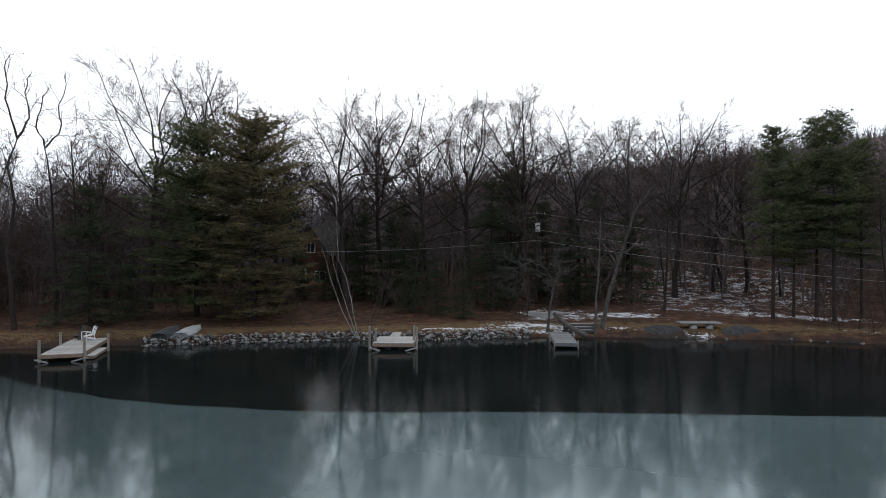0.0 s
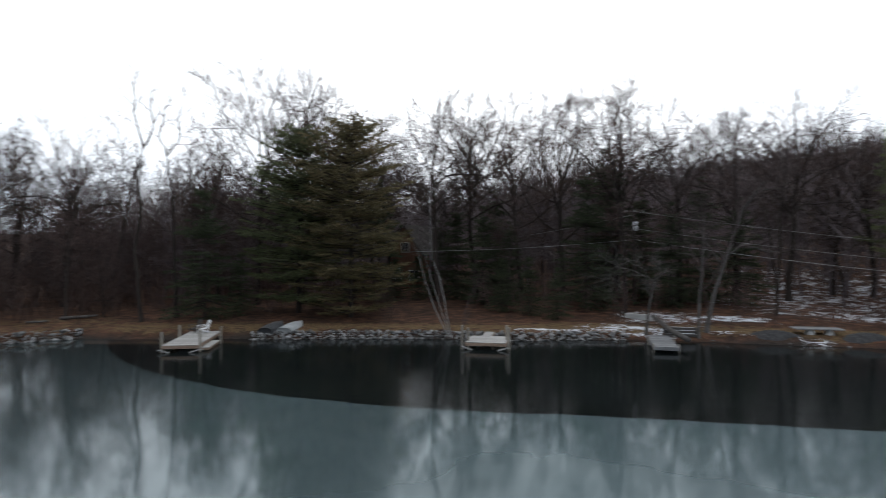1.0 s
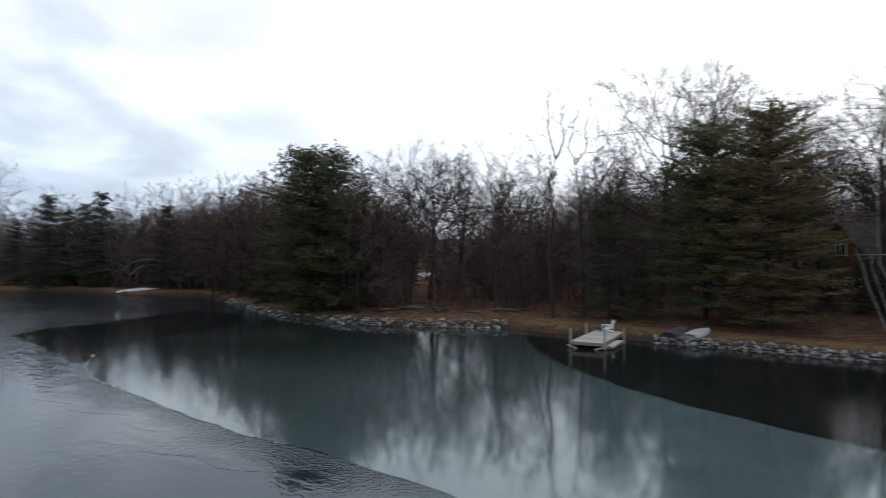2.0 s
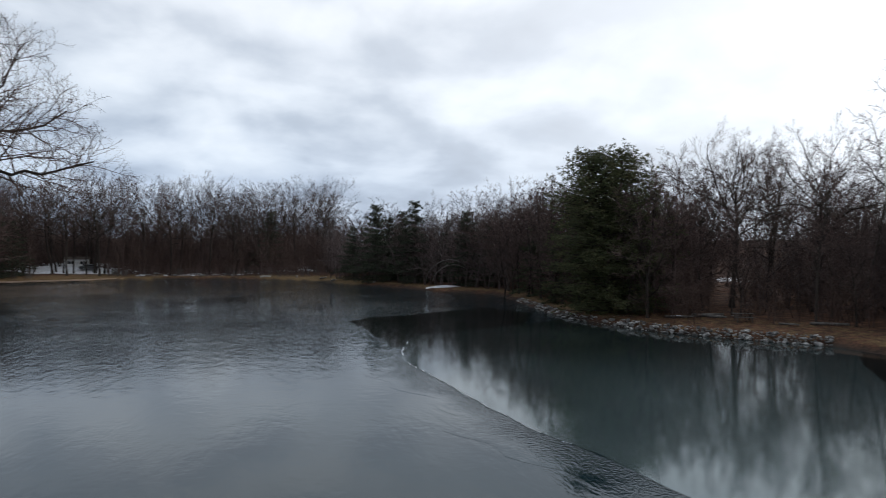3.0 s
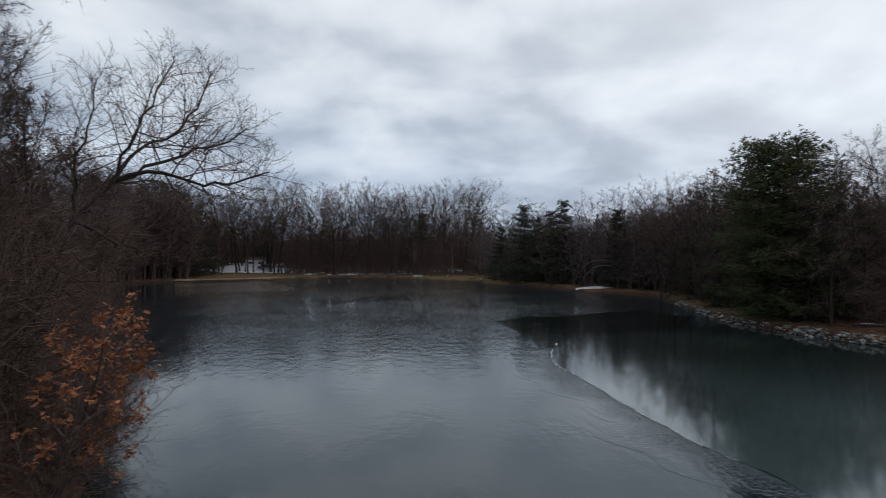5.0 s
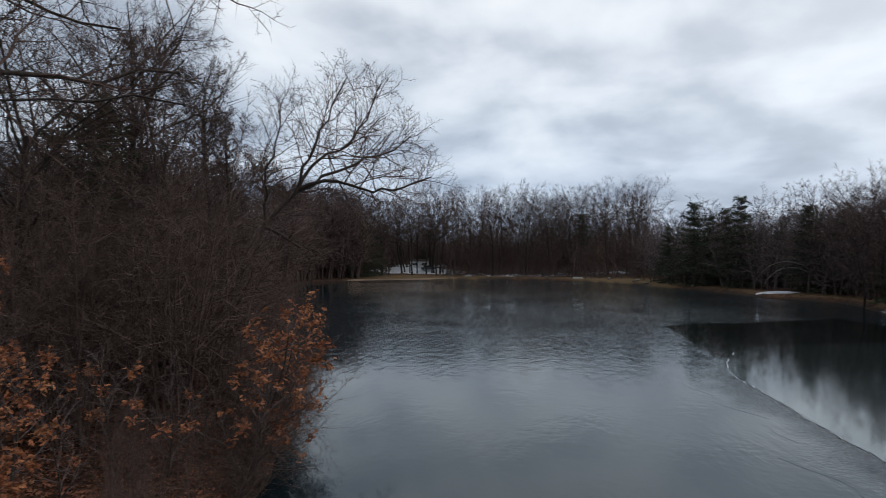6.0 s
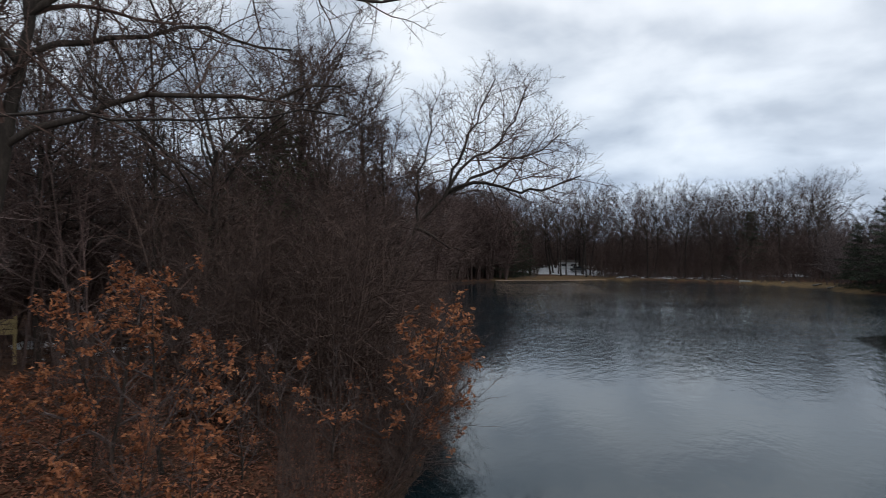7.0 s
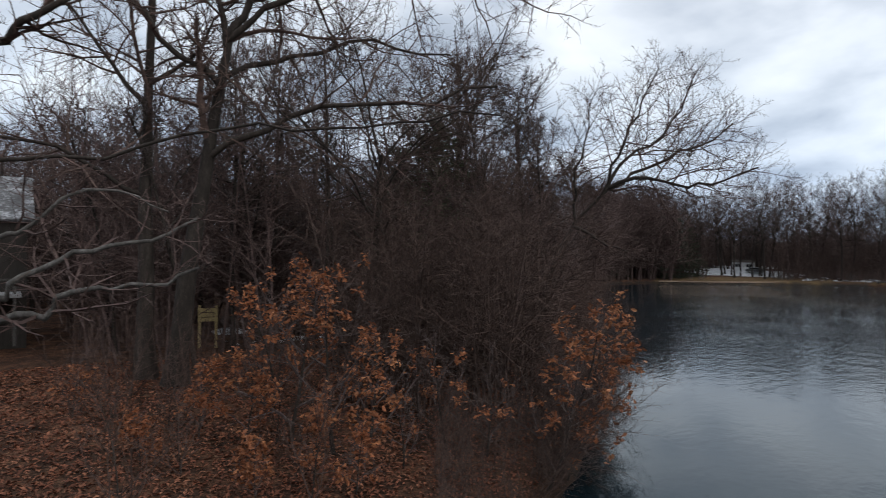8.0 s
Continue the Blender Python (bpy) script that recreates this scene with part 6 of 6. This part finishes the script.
custom_tree("lichened_tree", bx, by, 172.5, [
    (0, 0.24, [(0, 0, -0.4), (-0.1, 0, 4), (0.2, -0.2, 8), (0.0, 0, 14)]),
    (1, 0.085, [(0, 0, 4.7), (1.07, -1.54, 5.0), (1.71, -2.02, 5.03), (1.85, -2.14, 5.38), (2.12, -2.38, 5.5), (2.57, -2.78, 5.52), (3.39, -3.2, 5.62), (3.77, -3.53, 5.93)]),
    (1, 0.075, [(0, 0, 4.9), (1.07, -1.54, 5.43), (1.37, -1.77, 5.78), (2.05, -2.27, 6.11), (2.87, -2.64, 6.28), (3.71, -3.09, 6.63), (3.91, -3.15, 6.83)]),
    (1, 0.06, [(0, 0, 5.8), (1.24, -1.36, 6.42), (1.55, -1.59, 6.68), (2.09, -1.97, 7.27), (2.76, -2.31, 7.24), (3.52, -2.72, 6.97)]),
    (1, 0.05, [(0, 0, 8.2), (0.9, 0.8, 9.4), (1.2, 1.6, 11.0)])], BARK_GREY, TWIG_RED, "leafless tree with grey lichened limbs", W_WOOD, PALE_LIMB_SHAPE, 404)
bx, by = polar(174.5, 15.2)
custom_tree("limbed_tree", bx, by, 172.5, [
    (0, 0.24, [(0, 0, -0.4), (0.1, 0, 5), (-0.1, 0.1, 9), (0.2, 0, 16)]),
    (1, 0.055, [(0, 0, 7.3), (1.71, -0.74, 7.97), (2.68, -1.15, 7.99), (4.79, -2.06, 8.52), (6.65, -3.27, 8.87), (8.29, -4.76, 9.03), (9.65, -6.5, 9.15)]),
    (1, 0.12, [(0, 0, 9.2), (1.7, -0.74, 10.34), (2.18, -1.29, 10.75), (2.85, -1.79, 11.18), (3.9, -2.43, 11.7)])], BARK, TWIG_SHADED, "leafless tree with long dark level limbs", W_WOOD, PALE_LIMB_SHAPE, 405)
for az, d, top, seed in ((131.8, 41, 15.9, 501), (135.2, 44, 14.4, 502), (129.0, 44, 13.0, 504), (118.9, 152, 12, 503)):
    c = conifer("hemlock", seed, 12, 0.15, 3.6, base=0.03, whorl=0.6, droop=0.2, needles=HEMLOCK, blades=8, tuft=0.45, full=0.9, limbs=5, step=0.55, ragged_by=0.5)
    x, y = polar(az, d)
    k = (top - ground_z(x, y)) / 12
    c.matrix_basis = pose(x, y, ground_z(x, y), 0, 0, 40) @ Matrix.Diagonal((1.25 * k, 1.25 * k, k, 1))
    tagged(c, "dark hemlock among the leafless trees", "tree", W_WOOD)


# oak saplings that keep their rusty leaves
def leaf_blade(buf, at_, way, size, rng):
    """One lobed, cupped oak leaf."""
    side = way.cross(rand_dir(rng)).normalized()
    up = way.cross(side)
    base = len(buf.v)
    outline = [(0.0, 0.0), (0.22, 0.22), (0.36, 0.13), (0.55, 0.33), (0.72, 0.18), (0.88, 0.2), (1.0, 0.0)]
    curl = rng.uniform(-0.25, 0.35)
    mid = [at_ + way * (size * f) + up * (size * curl * f * f) for f, _ in outline]
    for p in mid:
        buf.v.append(p)
    for s in (-1, 1):
        first = len(buf.v)
        for (f, w), p in zip(outline[1:-1], mid[1:-1]):
            buf.v.append(p + side * (s * w * size) + up * (size * 0.5 * w))
        n = len(outline) - 2
        buf.f.append((base, base + 1, first))
        for i in range(n - 1):
            buf.f.append((base + 1 + i, base + 2 + i, first + i + 1, first + i))
        buf.f.append((base + n, base + n + 1, first + n - 1))


def oak_sapling(x, y, tall, seed, leaves, label, lean=(0, 0), size=0.15, low=0.15):
    rng = random.Random(seed)
    g = Grower(seed, kids=(11, 6, 4), segs=(6, 4, 3, 1), sides=(5, 4, 3, 3), start=(0.15, 0.2, 0.2), ratio=(0.55, 0.5, 0.5), wander=(0.14, 0.22, 0.3, 0.3), lift=(0.1, 0.06, 0.04, 0), spread=(50, 48, 50), thin=0.006, wood=1)
    g.grow(Vector((0, 0, -0.2)), Vector((lean[0], lean[1], 1)).normalized(), tall * 0.85, 0.012 * tall, 0)
    root = at(new("oak_sapling"), x, y, ground_z(x, y))
    part("trunk", g.limbs.mesh("trunk", BARK, True), root)
    tagged(part("twig_crown", g.twigs.mesh("twig_crown", TWIG), root), kind="stuff")
    buf = Buffer()
    spots = [v for v in g.twigs.v if v.z > low * tall]
    hubs = [rng.choice(spots) for _ in range(max(4, leaves // 14))]
    for i in range(leaves):
        c = hubs[i % len(hubs)] + rand_dir(rng) * (0.30 * rng.random())
        w = rand_dir(rng)
        w.z = w.z * 0.6 - 0.25
        leaf_blade(buf, c, w.normalized(), size * rng.uniform(0.7, 1.25), rng)
    tagged(part("leaves", buf.mesh("leaves", DRY_LEAF), root, "dry rust-brown oak leaves still hanging"), kind="stuff")
    return tagged(root, label, "sapling", "oak saplings on the west bank")


RUST = "oak sapling with dry rust-brown leaves on the bank"
for i, (az, d, tall, leaves) in enumerate([(141.5, 18.6, 6.0, 700), (145.5, 19.5, 6.2, 700), (138.0, 18.8, 4.6, 320), (149.5, 19.5, 3.4, 420), (153.5, 20.5, 2.8, 360), (143.5, 16.4, 2.8, 420), (148.5, 15.6, 1.8, 300), (158, 19, 1.8, 260), (135, 17.4, 3.0, 150), (131, 19.5, 4.2, 150), (127, 18.5, 3.5, 110), (163, 24, 2.4, 220), (147, 23.5, 5.0, 350), (139.5, 15.5, 2.2, 220)]):
    oak_sapling(*polar(az, d), tall, 600 + i, leaves, RUST)
oak_sapling(*polar(121.6, 17.4), 4.8, 640, 420, "oak sapling with rusty leaves leaning over the water", (-0.35, 0.55), 0.16, 0.25)
oak_sapling(*polar(121.0, 18.8), 5.6, 641, 380, "oak sapling with rusty leaves leaning over the water", (-0.2, 0.34), 0.16, 0.4)
oak_sapling(*polar(118.6, 21.5), 5.2, 642, 560, "oak sapling with rusty leaves leaning over the water", (-0.22, 0.40), 0.16, 0.1)
oak_sapling(*polar(119.6, 18.6), 3.2, 643, 300, "low oak sapling with rusty leaves leaning over the water", (-0.3, 0.5), 0.15, 0.1)


def leaf_litter(name, az0, az1, d0, d1, count, size, seed, label):
    rng = np.random.RandomState(seed)
    az, d = np.radians(rng.uniform(az0, az1, count)), np.sqrt(rng.uniform(d0 * d0, d1 * d1, count))
    x, y = -np.sin(az) * d, np.cos(az) * d
    keep = shore_distance(x, y) > 0.4
    x, y = x[keep], y[keep]
    n = len(x)
    c = np.stack([x, y, height(x, y) + rng.uniform(0.02, 0.07, n)], 1)
    a = rng.uniform(0, 6.28, n)
    u = np.stack([np.cos(a), np.sin(a), rng.normal(0, 0.35, n)], 1) * (size * rng.uniform(0.6, 1.3, n))[:, None]
    w = np.stack([-np.sin(a), np.cos(a), rng.normal(0, 0.35, n)], 1) * (size * 0.5 * rng.uniform(0.6, 1.2, n))[:, None]
    lift_ = np.stack([np.zeros(n), np.zeros(n), rng.uniform(0.01, 0.05, n)], 1)
    v = np.stack([c - u, c + w + lift_, c + u, c - w + lift_], 1).reshape(-1, 3)
    i = 4 * np.arange(n)[:, None]
    f = np.concatenate([i + [0, 2, 1], i + [0, 3, 2]], 1).reshape(-1, 3)
    me = bpy.data.meshes.new(name)
    me.vertices.add(len(v))
    me.vertices.foreach_set("co", v.ravel())
    me.loops.add(f.size)
    me.loops.foreach_set("vertex_index", f.ravel())
    me.polygons.add(len(f))
    me.polygons.foreach_set("loop_start", np.arange(0, f.size, 3))
    me.update(calc_edges=True)
    me.materials.append(LITTER)
    return tagged(new(name, me), label, "leaves", kind="stuff")


leaf_litter("leaf_litter", 122, 172, 10, 34, 32000, 0.075, 7, "fallen rust-brown oak leaves covering the ground")

# small things under the west trees
PALE_WOOD = material("pale_new_timber", [(0.3, (0.22, 0.165, 0.075)), (0.5, (0.32, 0.25, 0.12)), (0.7, (0.42, 0.34, 0.18))], 3, 0.8, 0.3, 20, 0.1, stretch=(5, 5, 1))
sx, sy = polar(152.7, 37.5)
gate = at(new("wooden_post_frame"), sx, sy, ground_z(sx, sy), 0, 0, 152)
for dx in (-0.45, 0.45):
    part("post", to_mesh(box_bm(0.16, 0.16, 2.7, 0.01, (dx, 0, -0.2)), "post", PALE_WOOD), gate)
for i in range(3):
    part("board", to_mesh(box_bm(1.1, 0.05, 0.24, 0.008, (0, -0.11, 1.55 + 0.27 * i)), "board", PALE_WOOD), gate)
tagged(gate, "pale new timber frame with nailed boards", "frame")

# a house with a snow-dusted roof above the west bank
SNOW_ROOF = material("snow_dusted_shingles", [(0.3, (0.05, 0.048, 0.047)), (0.5, (0.13, 0.13, 0.135)), (0.62, (0.42, 0.43, 0.45))], 1.6, 0.85, 0.3, 12, 0.0, stretch=(0.5, 0.5, 3))
DARK_SIDING = material("dark_stained_siding", [(0.3, (0.018, 0.015, 0.013)), (0.7, (0.04, 0.034, 0.03))], 2, 0.85, 0.3, 14, 0.0, stretch=(4, 4, 0.4))
lodge = house("house", 0.3, -45.0, 2.0, 78, 7.0, 11, 6.7, 9.2, DARK_SIDING, SNOW_ROOF, [(0.0, 3.6, 1.1, 1.2)], "dark house with a snow-dusted roof among the trees")
part("porch_floor", to_mesh(box_bm(2.4, 10.4, 0.2, 0.02, (4.75, 5.5, 2.5)), "porch_floor", PLANK_DARK), lodge, "grey plank porch floor")
for wy in (0.6, 3.9, 7.2, 10.4):
    part("porch_post", to_mesh(box_bm(0.14, 0.14, 3.4, 0.01, (5.8, wy, 0.0)), "porch_post", OLD_BOARD), lodge)
part("porch_rail", to_mesh(box_bm(0.08, 10.2, 0.1, 0.01, (5.8, 5.5, 3.4)), "porch_rail", OLD_BOARD), lodge)
mound("snow_bank", *polar(150.9, 43), 1.3, 0.8, 0.35, SNOW, "heap of old snow under the west trees", 150, 1)

# cottage, car and post on the far shore
cx, cy = polar(104.6, 181)
white_wall = material("white_cottage_siding", [(0.3, (0.55, 0.56, 0.57)), (0.7, (0.74, 0.75, 0.76))], 1, 0.7, 0.1, 12, 0.0)
dark_roof = material("brown_grey_roof", [(0.3, (0.05, 0.04, 0.035)), (0.7, (0.10, 0.085, 0.075))], 2, 0.9, 0.2, 12, 0.0)
cz = ground_z(cx, cy) + 0.75
mound("snow_bank", *polar(104.9, 181), 16, 9, 0.85, SNOW, "broad patch of old snow round the cottage", 105, 3)
cottage = at(new("cottage"), cx, cy, cz, 0, 0, 104)
part("wall", to_mesh(box_bm(5.6, 4.0, 2.6, 0.02, (0, 0, -0.5)), "wall", white_wall), cottage)
r = make_mesh("roof", [(-3.0, -2.4, 2.02), (3.0, -2.4, 2.02), (3.0, 2.4, 2.02), (-3.0, 2.4, 2.02), (-3.0, 0, 2.75), (3.0, 0, 2.75)], [(0, 1, 5, 4), (2, 3, 4, 5), (1, 2, 5), (3, 0, 4), (3, 2, 1, 0)], dark_roof)
part("roof", r, cottage)
for wx in (-1.2, 1.5):
    w_ = part("window", to_mesh(box_bm(1.5, 0.1, 0.8, 0.01, (wx, -2.02, 0.8)), "window", FRAME), cottage)
    for k in (-0.37, 0.37):
        part("pane", to_mesh(box_bm(0.66, 0.05, 0.68, 0.0, (wx + k, -2.07, 0.86)), "pane", GLASS), w_)
tagged(cottage, "small white cottage with a brown roof", "house")


def car(x, y, turn, paint, label, lift=0.0):
    root = at(new("car"), x, y, ground_z(x, y) + lift, 0, 0, turn)
    bm = box_bm(4.4, 1.75, 0.62, 0.12, (0, 0, 0.35))
    part("body", to_mesh(bm, "body", paint), root)
    bm = box_bm(2.5, 1.55, 0.55, 0.2, (-0.2, 0, 0.95))
    part("cabin_top", to_mesh(bm, "cabin_top", GLASS), root)
    for wx in (-1.35, 1.35):
        for wy in (-0.85, 0.85):
            w = part("wheel", tube_mesh("wheel", [(wx, wy - 0.1, 0.33), (wx, wy + 0.1, 0.33)], [0.33, 0.33], 14, DARK_HULL), root)
            part("rim", tube_mesh("rim", [(wx, wy - 0.11, 0.33), (wx, wy + 0.11, 0.33)], [0.2, 0.2], 10, ALLOY), w)
    return tagged(root, label, "car")


car(*polar(103.7, 176), 110, DARK_HULL, "dark car parked by the white cottage", 0.5)
car(*polar(107.3, 184), 100, DARK_HULL, "dark car parked on the snowy drive")
fx, fy = polar(89.6, 149.5)
simple("landing_block", box_bm(2.4, 1.6, 0.9, 0.05), CONCRETE, "pale concrete landing block at the waterline", "landing", fx, fy, 0.0, 89)

# timber edging of the far lawn
edging = [polar(a, d) for a, d in ((101.2, 155.6), (103.0, 153.0), (104.6, 150.9), (106.4, 149.7), (108.2, 148.6), (109.8, 147.6), (111.4, 146.4))]
edge_root = new("lawn_edging")
for (ax, ay), (bx_, by_) in zip(edging, edging[1:]):
    beam_between("timber", (ax, ay, 0.28), (bx_, by_, 0.28), 0.22, 0.34, TIMBER, edge_root)
tagged(edge_root, "brown timber edging between lawn and water", "edging")
for az, d, l, turn, h in ((84.4, 139.5, 5.5, 160, 0.2), (86.8, 146.0, 4.0, 175, 0.22), (83.4, 135.0, 3.2, 150, 0.18), (92.5, 153.6, 4.5, 10, 0.2), (95.0, 156.5, 3.6, 165, 0.18), (97.2, 157.5, 4.0, 20, 0.2), (79.6, 122.5, 4.2, 165, 0.18)):
    lx, ly = polar(az, d)
    ob = at(new("driftwood_log"), lx, ly, ground_z(lx, ly) + h * 0.8, 0, 0, turn)
    part("log_bark", tube_mesh("log_bark", [(-l / 2, 0, 0), (-0.1 * l, 0.1, 0.03), (l / 2, -0.06, 0.08)], [h, h * 0.95, h * 0.6], 8, BARK_PALE), ob)
    tagged(ob, "bleached log lying on the far shore", "log", "logs on the far shore")

# remnants of snow along the far shore
snow_rng = random.Random(77)
for i in range(30):
    mound("snow_patch", *polar(snow_rng.uniform(90, 101.5), snow_rng.uniform(157.5, 167)), snow_rng.uniform(0.3, 1.0), snow_rng.uniform(0.25, 0.6), snow_rng.uniform(0.12, 0.3), SNOW, "small remnant of old snow under the far trees", 95, 20 + i)
for az, d, rx in ((105.8, 196, 6), (107.5, 198, 5), (88.0, 168, 3), (86.2, 166, 3.5), (103.5, 200, 5)):
    mound("snow_patch", *polar(az, d), rx, 3, 0.6, SNOW, "patch of old snow between the far trees", az, int(d))
